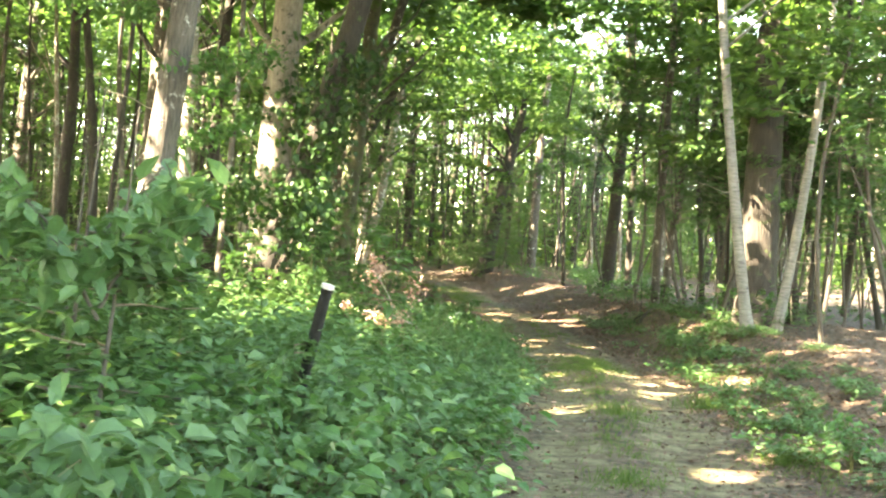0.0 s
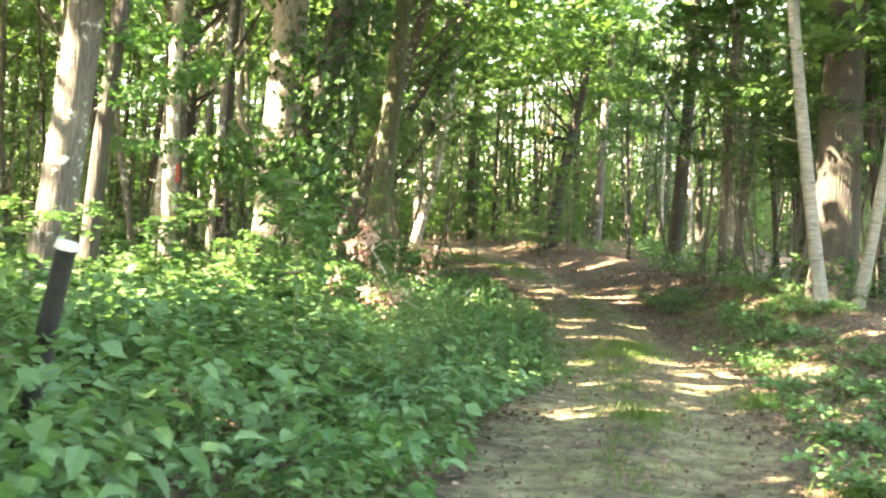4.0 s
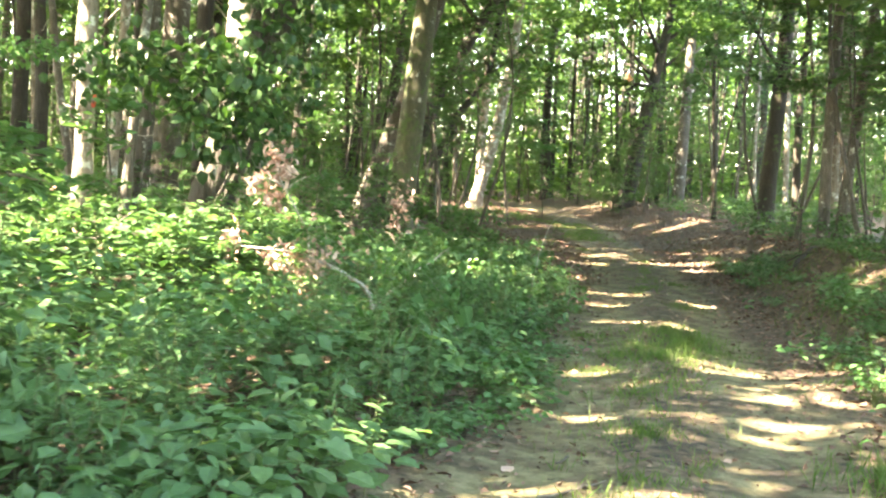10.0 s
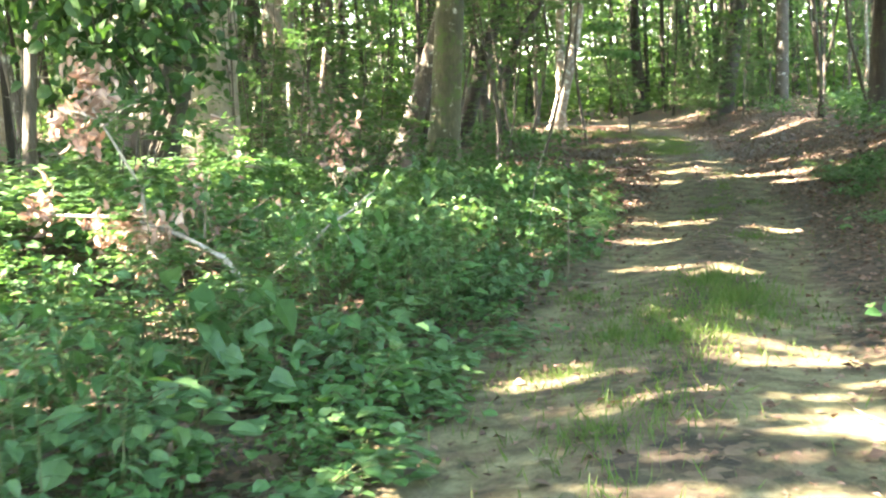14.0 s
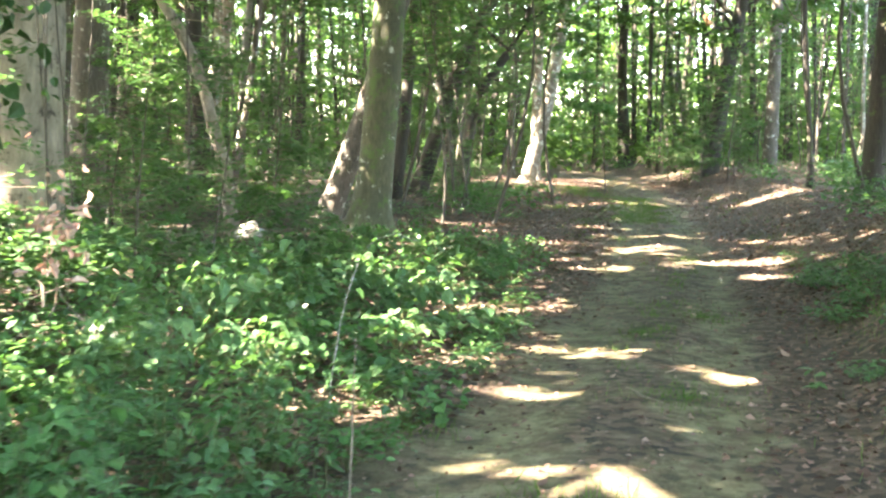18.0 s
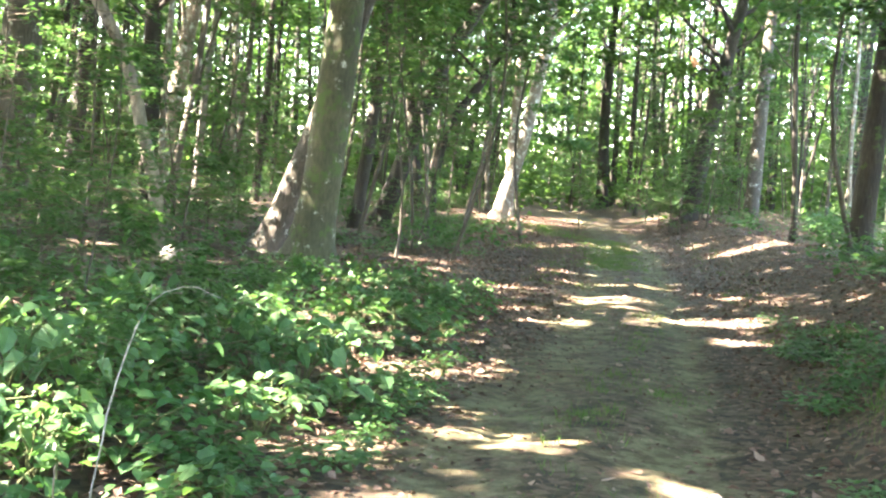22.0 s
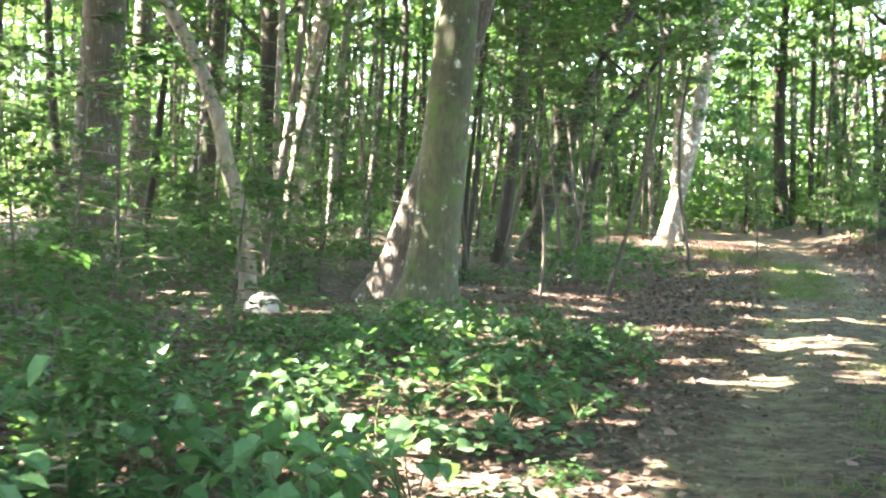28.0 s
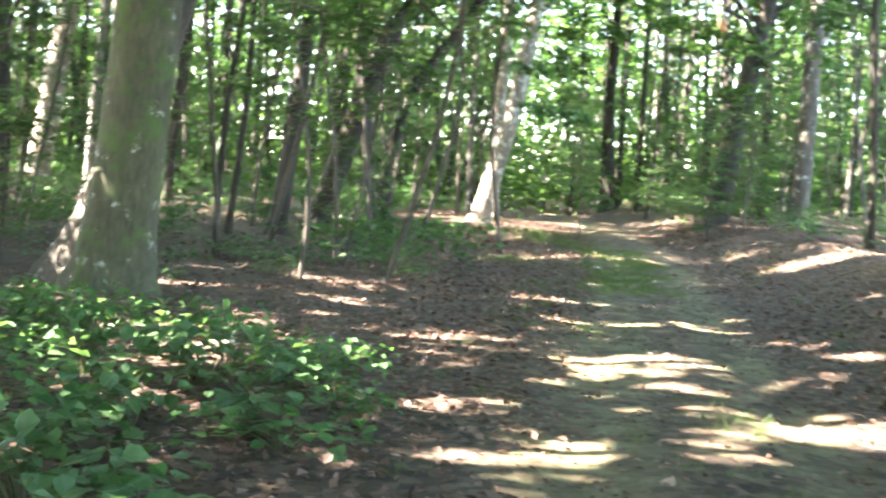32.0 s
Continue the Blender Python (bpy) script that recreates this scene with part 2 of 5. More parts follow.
M_CROWN = leaf_material("canopy leaves", [(0.041, 0.088, 0.030), (0.066, 0.126, 0.043), (0.105, 0.175, 0.062)], 0.55, 0.42, (1.12, 1.24, 0.74))
M_SAPLING = leaf_material("understorey leaves", [(0.039, 0.094, 0.036), (0.061, 0.130, 0.048), (0.096, 0.175, 0.067)], 0.44, 0.42, (1.05, 1.18, 0.70))
M_SHRUB = leaf_material("bramble leaves", [(0.047, 0.110, 0.050), (0.073, 0.150, 0.068), (0.110, 0.195, 0.086)], 0.36, 0.34, (1.18, 1.3, 0.66))
M_VINE = leaf_material("dark vine leaves", [(0.018, 0.05, 0.018), (0.028, 0.07, 0.024), (0.045, 0.095, 0.032)], 0.25, 0.4)
M_WEED = leaf_material("bright weed leaves", [(0.041, 0.112, 0.040), (0.064, 0.155, 0.056), (0.107, 0.200, 0.078)], 0.38, 0.38, (1.15, 1.25, 0.66))
M_GRASS = leaf_material("grass blades", [(0.04, 0.09, 0.02), (0.07, 0.13, 0.03), (0.13, 0.17, 0.06)], 0.35, 0.5)
M_LITTER = leaf_material("dry fallen leaves", [(0.028, 0.017, 0.012), (0.08, 0.048, 0.036), (0.17, 0.107, 0.086), (0.37, 0.27, 0.225)], 0.10, 0.7, (1.1, 0.9, 0.7))
M_DRY = leaf_material("withered leaves", [(0.17, 0.105, 0.085), (0.33, 0.225, 0.19), (0.50, 0.385, 0.34)], 0.2, 0.7, (1.1, 0.9, 0.75))


# ---- mesh helpers ----
def mesh_of(name, verts, tris, material, smooth=False):
    me = bpy.data.meshes.new(name)
    verts = np.asarray(verts, dtype=np.float32)
    tris = np.asarray(tris, dtype=np.int32)
    k = tris.shape[1]
    me.vertices.add(len(verts))
    me.vertices.foreach_set("co", verts.ravel())
    me.loops.add(tris.size)
    me.loops.foreach_set("vertex_index", tris.ravel())
    me.polygons.add(len(tris))
    me.polygons.foreach_set("loop_start", np.arange(0, tris.size, k, dtype=np.int32))
    me.polygons.foreach_set("use_smooth", np.full(len(tris), smooth))
    me.update(calc_edges=True)
    me.materials.append(material)
    return me


def part(name, me, parent, label="", kind=""):
    ob = new(name, me)
    ob.parent = parent
    tagged(ob, kind=kind)
    return tagged(ob, label) if label else ob


def thing(name, label, category, place=None, group="", kind=""):
    ob = new(name)
    ob.empty_display_size = 0.2
    if place is not None:
        ob.matrix_basis = place
    return tagged(ob, label, category, group, kind)


def unit(v):
    return v / np.maximum(np.linalg.norm(v, axis=1, keepdims=True), 1e-9)


def blades(pos, along, up, length, width, fold=0.15, droop=0.16):
    """Ovate leaf blades of six triangles, folded on the midrib, the tip hanging."""
    n = len(pos)
    along = unit(along)
    side = unit(np.cross(along, up))
    up = np.cross(side, along)
    L, W = np.broadcast_to(length, n)[:, None], np.broadcast_to(width, n)[:, None]
    v = np.empty((n, 7, 3))
    v[:, 0] = pos
    a = pos + along * L * 0.28
    b = pos + along * L * 0.68 - up * L * droop * 0.3
    v[:, 1] = a + side * W * 0.48 + up * W * fold
    v[:, 2] = a - side * W * 0.48 + up * W * fold
    v[:, 3] = b + side * W * 0.40 + up * W * fold * 0.8
    v[:, 4] = b - side * W * 0.40 + up * W * fold * 0.8
    v[:, 5] = pos + along * L - up * L * droop
    v[:, 6] = pos + along * L * 0.5 - up * L * droop * 0.15
    f = np.array([[0, 6, 1], [0, 2, 6], [1, 6, 3], [6, 2, 4], [3, 6, 5], [6, 4, 5]])
    return v.reshape(-1, 3), (f[None] + 7 * np.arange(n)[:, None, None]).reshape(-1, 3)


def cards(pos, along, up, length, width, fold=0.12):
    """Cheaper blades of two triangles."""
    n = len(pos)
    along = unit(along)
    side = unit(np.cross(along, up))
    up = np.cross(side, along)
    L, W = np.broadcast_to(length, n)[:, None], np.broadcast_to(width, n)[:, None]
    v = np.empty((n, 4, 3))
    v[:, 0] = pos
    v[:, 1] = pos + along * L * 0.42 + side * W * 0.5 + up * W * fold
    v[:, 2] = pos + along * L
    v[:, 3] = pos + along * L * 0.42 - side * W * 0.5 + up * W * fold
    f = np.array([[0, 2, 1], [0, 3, 2]])
    return v.reshape(-1, 3), (f[None] + 4 * np.arange(n)[:, None, None]).reshape(-1, 3)


def tube(points, radii, sides=8):
    """A round tube along a line of points. Returns vertices and quads."""
    P = np.asarray(points, float)
    d = np.gradient(P, axis=0)
    d = unit(d)
    ref = np.where(np.abs(d[:, 2:3]) > 0.9, np.array([[1.0, 0, 0]]), np.array([[0, 0, 1.0]]))
    a = unit(np.cross(d, ref))
    b = np.cross(d, a)
    ang = np.linspace(0, 2 * np.pi, sides, endpoint=False)
    R = np.asarray(radii, float)
    if R.ndim == 1:
        R = np.repeat(R[:, None], sides, axis=1)
    v = P[:, None] + R[..., None] * (np.cos(ang)[None, :, None] * a[:, None] + np.sin(ang)[None, :, None] * b[:, None])
    q = []
    for i in range(len(P) - 1):
        for j in range(sides):
            k = (j + 1) % sides
            q.append((i * sides + j, i * sides + k, (i + 1) * sides + k, (i + 1) * sides + j))
    return v.reshape(-1, 3), np.array(q)


def joined(pieces):
    vs, fs, o = [], [], 0
    for v, f in pieces:
        vs.append(v)
        fs.append(f + o)
        o += len(v)
    return np.concatenate(vs), np.concatenate(fs)


# ---- ground ----
def trail_x(y):
    """The middle of the trail."""
    return np.interp(y, [-60, -32, -26, -18, -9, 0, 5, 14, 22, 30, 40, 60, 100], [-3.5, -0.6, 0.1, 0.55, 0.78, 0.1, -0.45, -1.9, -3.2, -4.9, -7.6, -15, -34])


def wood_axis(y):
    """The line along which the wood was planted."""
    return np.interp(y, [-60, -32, -26, -18, -9, 0, 5, 14, 22, 30, 40, 60, 100], [-5.5, -1.9, -0.9, 0.1, 0.75, 0.1, -0.45, -1.9, -3.2, -4.9, -7.6, -15, -34])


WAVES = [(math.cos(i * 2.4) * k, math.sin(i * 2.4) * k, i * 1.7, 0.010 / k ** 0.8) for i, k in enumerate((0.7, 0.9, 1.3, 1.7, 2.3, 3.1, 3.9, 5.3, 6.7, 8.1))]


def ground_z(x, y):
    x, y = np.asarray(x, float), np.asarray(y, float)
    s = x - trail_x(y)
    bank = np.interp(y, [-60, -14, -8, -2, 8, 16, 26, 60], [0.35, 0.40, 0.62, 0.72, 0.62, 0.45, 0.6, 0.5])
    z = bank * np.clip((s - 1.35) / np.interp(y, [-9, -5, 2, 6], [2.1, 1.3, 1.3, 2.1]), 0, 1) ** 1.3
    z = z + np.interp(y, [-60, 0, 7, 18, 30, 60], [0.16, 0.16, -0.06, -0.04, 0.16, 0.16]) * np.clip((-s - 1.5) / 3.5, 0, 1) + 0.02 * np.clip(-s - 6, 0, 40)
    z = z + 0.018 * np.clip(y - 16, 0, 60)
    rut = np.exp(-((np.abs(s) - 0.68) / 0.26) ** 2)
    z = z - 0.03 * rut + 0.015 * np.exp(-(s / 0.3) ** 2)
    for kx, ky, ph, amp in WAVES:
        z = z + amp * np.sin(kx * x + ky * y + ph)
    off = np.clip(np.abs(s) - 2.0, 0, 3) / 3
    return z + off * (0.09 * np.sin(x * 0.53 + 1.0) * np.sin(y * 0.41) + 0.05 * np.sin(x * 1.2 - y * 0.9))


def spread(lo, hi, step, far, grow=1.22):
    xs = list(np.arange(lo, hi + step / 2, step))
    d = step
    while xs[-1] < far:
        d *= grow
        xs.append(xs[-1] + d)
    d = step
    while xs[0] > -far:
        d *= grow
        xs.insert(0, xs[0] - d)
    return np.array(xs)


def build_ground():
    gx, gy = spread(-8, 6, 0.16, 700), spread(-30, 24, 0.22, 700)
    X, Y = np.meshgrid(gx, gy)
    v = np.stack([X.ravel(), Y.ravel(), ground_z(X, Y).ravel()], 1)
    w, h = len(gx), len(gy)
    i = (np.arange(h - 1)[:, None] * w + np.arange(w - 1)[None]).ravel()
    me = mesh_of("ground", v, np.stack([i, i + 1, i + w + 1, i + w], 1), M_GROUND, True)
    s = v[:, 0] - trail_x(v[:, 1])
    s = np.abs(s) + 0.4 * (s > 0.8) * np.clip((v[:, 1] + 8) / 3, 0, 1)
    t = np.clip(1.75 - s, -1, 1) * 0.55 - 0.28 * np.exp(-(s / 0.28) ** 2)
    me.attributes.new("trail", "FLOAT", "POINT").data.foreach_set("value", t.astype(np.float32))
    tagged(new("ground", me), "woodland ground of leaf mould crossed by a sandy track", "ground", kind="structure")


build_ground()
rng = np.random.default_rng(7)


# ---- trees ----
def smooth_line(points, n=14):
    P = np.asarray(points, float)
    u = np.linspace(0, len(P) - 1, n)
    i = np.clip(u.astype(int), 0, len(P) - 2)
    f = (u - i)[:, None]
    g = np.gradient(P, axis=0)
    a, b, ga, gb = P[i], P[i + 1], g[i], g[i + 1]
    return a * (2 * f ** 3 - 3 * f ** 2 + 1) + ga * (f ** 3 - 2 * f ** 2 + f) + b * (3 * f ** 2 - 2 * f ** 3) + gb * (f ** 3 - f ** 2)


def trunk_mesh(height, dia, lean, material, seed, bend=0.25, sides=14, flare=0.35, lean_y=0.0, line=None):
    r = np.random.default_rng(seed)
    z = np.concatenate([[-0.3, 0, 0.08, 0.2, 0.4, 0.7, 1.1], np.linspace(1.6, height, 16)])
    ph, ph2 = r.uniform(0, 6.28, 2)
    wob = bend * (np.sin(z * 0.45 + ph) - np.sin(ph)) * 0.35
    wob2 = bend * (np.sin(z * 0.37 + ph2) - np.sin(ph2)) * 0.35
    soft = 1 - 0.35 * np.clip(z / height, 0, 1)
    P = np.stack([lean * z * soft + wob, lean_y * z * soft + wob2, z], 1)
    if line:
        k = np.array(line, float)
        k = smooth_line(np.concatenate([[2 * k[0] - k[1]], k]), 40)
        P[:, :2] = np.stack([np.interp(z, k[:, 2], k[:, 0]), np.interp(z, k[:, 2], k[:, 1])], 1)
    rad = dia / 2 * (1.0 - 0.72 * np.clip((z - 1.3) / height, 0, 1))
    ang = np.linspace(0, 2 * np.pi, sides, endpoint=False)
    lobes = 0.5 + 0.5 * np.cos(ang * r.integers(3, 6) + r.uniform(0, 6))
    fl = np.exp(-np.clip(z, 0, 9) / 0.34)[:, None] * flare * (0.35 + lobes)[None]
    R = rad[:, None] * (1 + fl) * (1 + r.normal(0, 0.025, (len(z), sides)))
    v, q = tube(P, R, sides)
    return mesh_of("trunk", v, q, material, True), P


def limb_piece(r, start, direction, length, radius, sides=6, sag=0.0, k=7):
    s = np.linspace(0, 1, k)[:, None]
    d = np.asarray(direction, float)
    d = d / np.linalg.norm(d)
    wander = np.cumsum(r.normal(0, 0.05 * length, (k, 3)) * s, axis=0)
    P = np.asarray(start) + d * s * length + wander + np.array([0, 0, 1.0]) * (0.25 * s ** 2 - sag * s ** 2) * length
    return tube(P, radius * (1 - 0.85 * s[:, 0]), sides), P


def crown_mesh(seed, height, base, radius, count, size):
    """Canopy leaves in clumps round the limbs, with gaps between."""
    r = np.random.default_rng(seed)
    k = 19
    th, zz = r.uniform(0, 6.28, k), r.uniform(base, height + 1.5, k)
    f = np.sin(np.pi * np.clip((zz - base + 1.2) / (height - base + 3.2), 0.05, 1)) ** 0.6
    rad = radius * f * np.sqrt(r.uniform(0.05, 1, k))
    c = np.stack([np.cos(th) * rad, np.sin(th) * rad, zz], 1)
    pick = r.integers(0, k, count)
    spreadv = r.normal(0, 1, (count, 3)) * np.array([0.42, 0.42, 0.13])
    p = c[pick] + spreadv
    along = r.normal(0, 1, (count, 3)) * np.array([1, 1, 0.45])
    up = np.stack([r.normal(0, 0.5, count), r.normal(0, 0.5, count), np.ones(count)], 1)
    L = size * r.uniform(0.7, 1.35, count)
    v, f = cards(p, along, up, L, L * 0.62)
    return mesh_of("crown", v, f, M_CROWN)


CROWNS = [crown_mesh(100 + i, 15.0, 6.5 + 0.8 * (i % 3), 3.7 + 0.4 * (i % 2), 2000, 0.26) for i in range(5)]


def over_track(x, y):
    """Whether the shadow of a crown on this tree falls on the track and its verges, over which the canopy is built leaf by leaf."""
    return -8.5 < x + 11.2 < 4.5 and -19 < y + 5.9 < 27


def make_tree(x, y, dia, lean, material, seed, label, height=16.0, crown=True, lean_y=0.0, limbs=6, low=4.5, bend=0.25, flare=0.4, twigs=3, group="trees of the wood", category="tree", line=None):
    t = thing("tree", label, category, pose(x, y, float(ground_z(x, y))), group)
    r = np.random.default_rng(seed)
    me, P = trunk_mesh(height, dia, lean, material, seed, bend, lean_y=lean_y, sides=16 if dia > 0.3 else 10, flare=flare, line=line)
    bole = part("trunk", me, t)
    for i in range(twigs):
        z = r.uniform(1.0, 5.5)
        at = np.array([np.interp(z, P[:, 2], P[:, j]) for j in range(3)])
        a = r.uniform(0, 6.28)
        (v, q), _ = limb_piece(r, at, (math.cos(a), math.sin(a), r.uniform(-0.3, 0.35)), r.uniform(0.35, 1.1), 0.011, 4, k=5)
        part("dead_twig", mesh_of("dead_twig", v, q, M_TWIG if i % 2 else M_PALE_TWIG, True), bole)
    for i in range(limbs):
        z = r.uniform(low, height * 0.85)
        at = np.array([np.interp(z, P[:, 2], P[:, j]) for j in range(3)])
        a = r.uniform(0, 6.28)
        (v, q), _ = limb_piece(r, at, (math.cos(a), math.sin(a), 0.7), r.uniform(1.8, 3.5), dia * 0.16)
        part("limb", mesh_of("limb", v, q, material, True), t)
    if crown and not over_track(x, y):
        ob = part("crown", CROWNS[seed % 5], t, kind="stuff")
        ob.location = (P[-1, 0] * 0.75, P[-1, 1] * 0.75, height - 15.0)
        ob.rotation_euler = (0, 0, r.uniform(0, 6.28))
    return t


make_tree(-6.84, 10.40, 0.66, 0.105, M_BEECH, 11, "large smooth grey-green beech trunk beside the track", bend=0.1, flare=0.75)
make_tree(-8.62, 12.20, 0.47, 0.41, M_GREY, 12, "dark leaning trunk rising behind the beech", bend=0.15, flare=0.8)
make_tree(-10.9, 22.2, 0.36, 0.07, M_OAK, 13, "slim dark trunk standing far behind the beech", bend=0.2)
make_tree(-9.72, 32.8, 0.52, 0.0, M_PALE, 14, "sunlit pale trunk leaning at the bend of the track", line=[(0, 0, 0), (0.55, 0, 2.1), (0.85, 0, 3.4), (1.2, 0, 5.6), (1.5, 0, 8.0), (2.4, 0, 17.0)])
make_tree(-9.94, 35.0, 0.42, -0.02, M_PALE, 15, "pale upright trunk behind the leaning one")
make_tree(-10.89, 24.0, 0.52, 0.0, M_OAK, 16, "dark trunk leaning far over to one side", line=[(0, 0, 0), (0.5, 0, 1.5), (1.05, 0, 3.2), (2.1, 0, 5.6), (4.4, 0, 10.0), (6.0, 0, 17.0)])
make_tree(-9.62, 25.0, 0.30, 0.0, M_OAK, 17, "dark crooked slender trunk", line=[(0, 0, 0), (0.02, 0, 1.9), (0.48, 0.1, 3.4), (1.05, 0.2, 4.3), (1.65, 0.3, 5.1), (1.95, 0.3, 6.2), (2.2, 0.2, 9.0), (2.4, 0.2, 17.0)])
make_tree(-9.44, 52.0, 0.60, -0.02, M_OAK, 18, "dark upright trunk at the end of the track")
make_tree(-3.39, 36.0, 0.72, 0.24, M_OAK, 19, "thick dark leaning trunk with a broken top", height=11, bend=0.4)
snag = scene.objects["tree.008"]
for pts, rad, bark in ((((1.35, 0, 4.6), (0.9, -0.1, 5.5), (0.2, -0.2, 5.6), (-0.3, -0.2, 5.2)), 0.16, M_OAK), (((0.9, -0.1, 5.5), (0.5, -0.2, 6.1), (-0.1, -0.3, 6.4)), 0.09, M_OAK), (((-0.05, -0.2, 5.75), (-0.25, -0.25, 6.1)), 0.13, M_TORN)):
    k = len(pts)
    v, q = tube(np.array(pts), rad * np.linspace(1, 0.5, k), 8)
    part("broken_limb", mesh_of("broken_limb", v, q, bark, True), snag)
make_tree(-0.91, 33.0, 0.50, 0.053, M_GREY, 20, "grey trunk above the brush pile")
make_tree(2.15, 18.0, 0.50, 0.04, M_OAK, 21, "dark straight trunk on the bank beside the track", bend=0.08)
make_tree(3.74, 15.0, 0.34, 0.02, M_PALE, 22, "sunlit grey-pink trunk on the bank")
make_tree(3.72, 12.0, 0.28, 0.06, M_GREY, 23, "slim grey trunk on the bank")
make_tree(3.50, -4.60, 0.20, -0.15, M_BIRCH, 24, "white leaning birch on the bank", height=13, bend=0.15)
make_tree(4.12, -4.10, 0.18, 0.14, M_BIRCH, 25, "white birch leaning outward on the bank", height=13, bend=0.15)
make_tree(4.11, -1.95, 0.78, 0.0, M_OAK, 26, "thick dark furrowed trunk behind the birches", bend=0.1)
make_tree(2.87, 6.00, 0.22, -0.03, M_GREY, 27, "slim grey trunk with pale bark near the mound")
make_tree(5.15, -1.00, 0.16, -0.17, M_OAK, 28, "thin dark leaning trunk on the bank", height=12)
make_tree(-5.66, -11.1, 0.42, 0.13, M_GREY, 29, "tall bare grey trunk rising from the thicket", bend=0.05)
make_tree(-7.86, -2.30, 0.28, 0.027, M_PALE, 30, "sunlit flaking trunk with a red paint mark", bend=0.12)
make_tree(-11.4, 5.80, 0.42, 0.012, M_GREY, 31, "grey upright trunk standing in the wood", crown=False)
make_tree(-6.75, 0.50, 0.86, 0.05, M_SCAR, 32, "stout pale trunk with dark scars and climbing leaves", bend=0.1)
make_tree(-6.35, -1.75, 0.62, 0.32, M_OAK, 40, "dark leaning trunk overgrown by a vine", bend=0.1)
make_tree(-13.4, 10.7, 0.82, 0.05, M_GREY, 41, "thick scarred grey trunk in the wood", bend=0.1)
make_tree(-9.0, 4.0, 0.36, 0.01, M_OAK, 33, "dark trunk behind the stout grey one")
make_tree(-9.29, 9.60, 0.25, 0.0, M_SCAR, 34, "thin crooked grey trunk beside a stone", height=10, twigs=6, line=[(0, 0, 0), (-0.06, 0, 0.65), (-0.12, -0.03, 1.35), (-0.32, -0.1, 1.95), (-0.55, -0.2, 3.0), (-0.85, -0.4, 3.8), (-1.3, -0.5, 5.0), (-1.4, -0.5, 11.0)])
make_tree(-19.1, 25.0, 0.60, 0.237, M_PALE, 35, "sunlit pale leaning trunk")
make_tree(-24.1, 24.0, 0.70, 0.088, M_GREY, 36, "thick grey trunk deep in the wood", crown=False)
make_tree(-23.0, 26.0, 0.60, 0.039, M_OAK, 37, "dark trunk deep in the wood", crown=False)
make_tree(-16.2, 20.0, 0.50, 0.0, M_OAK, 38, "dark curved trunk among saplings", line=[(0, 0, 0), (0.08, 0, 1.5), (0.0, 0, 3.2), (-0.15, 0, 6.0), (0.1, 0, 17.0)])
make_tree(-18.2, 26.0, 0.26, 0.085, M_BIRCH, 39, "thin pale trunk with stubs of dead twigs")

FIXED = [(o.location.x, o.location.y) for o in scene.objects if o.name.startswith("tree")]

# the rest of the wood: slender poles and a few thick trunks, in from every side
BARKS = [M_OAK, M_OAK, M_GREY, M_OAK, M_PALE, M_GREY]
WORDS = {M_OAK: "dark slender trunk in the wood", M_GREY: "grey-brown slender trunk in the wood", M_PALE: "pale slender trunk in the wood", M_BEECH: "smooth grey-green trunk in the wood"}
stock = []
for i in range(14):
    dia = [0.10, 0.12, 0.14, 0.16, 0.2, 0.26, 0.34][i % 7]
    o = make_tree(40, 0, dia, rng.normal(0.03, 0.085), BARKS[i % 6], 200 + i, WORDS[BARKS[i % 6]], height=15.0, limbs=4, bend=0.6, lean_y=rng.normal(0, 0.06))
    stock.append(o)
spots, tries = [], 0
while len(spots) < 255 and tries < 9000:
    tries += 1
    y = rng.uniform(-48, 85)
    x = wood_axis(y) + rng.normal(0, 1) * 22
    if len(spots) % 16 == 0:
        x, y = rng.uniform(-17, -8), rng.uniform(-24, 9)
    s = x - wood_axis(y)
    if abs(s) < (3.4 if y > -8 else 4.6) or x < -48 or x > 42:
        continue
    if -31 < y < 22 and -7.0 < s < 5.2:
        continue
    if y > 15 and abs(s) < 4.5 and rng.random() < 0.5:
        continue
    if any((x - a) ** 2 + (y - b) ** 2 < 1.5 ** 2 for a, b in FIXED + spots):
        continue
    spots.append((x, y))
# openings in the canopy: glades towards the sun from these places on the ground, with a width
GLADES = [(-4.3, -2.2, 1.2), (-6.0, 1.6, 1.6), (0.4, -17.5, 0.8), (-9.0, 40.0, 2.5), (-8.0, 30.0, 2.0), (0.2, 24.0, 2.0), (-4.8, -6.5, 2.0), (-8.0, 11.2, 1.0), (-9.2, 33.2, 2.6), (-7.4, -2.1, 1.5), (-6.6, -1.0, 1.6), (-5.2, -0.2, 1.4), (-3.0, -7.2, 1.6), (-2.6, -13.2, 1.0), (-2.9, 2.4, 1.0), (-16.6, 26.4, 2.2), (-1.6, 9.8, 1.0), (0.6, 8.1, 0.9)]


def in_glade(x, y, near=6.0):
    for gx, gy, r in GLADES:
        along = min(18.0, max(near, (gx - x) * 0.883 + (gy - y) * 0.469))
        if math.hypot(gx - 0.883 * along - x, gy - 0.469 * along - y) < r:
            return True
    return False


def plant(src, x, y, turn, bare=False):
    """One more tree of the stock; its crown is left to the joined canopy where that closes over the track."""
    o = copy_thing(src, pose(x, y, float(ground_z(x, y)), 0, 0, turn))
    if bare or over_track(x, y):
        for c in [c for c in o.children if c.name.startswith("crown")]:
            bpy.data.objects.remove(c)


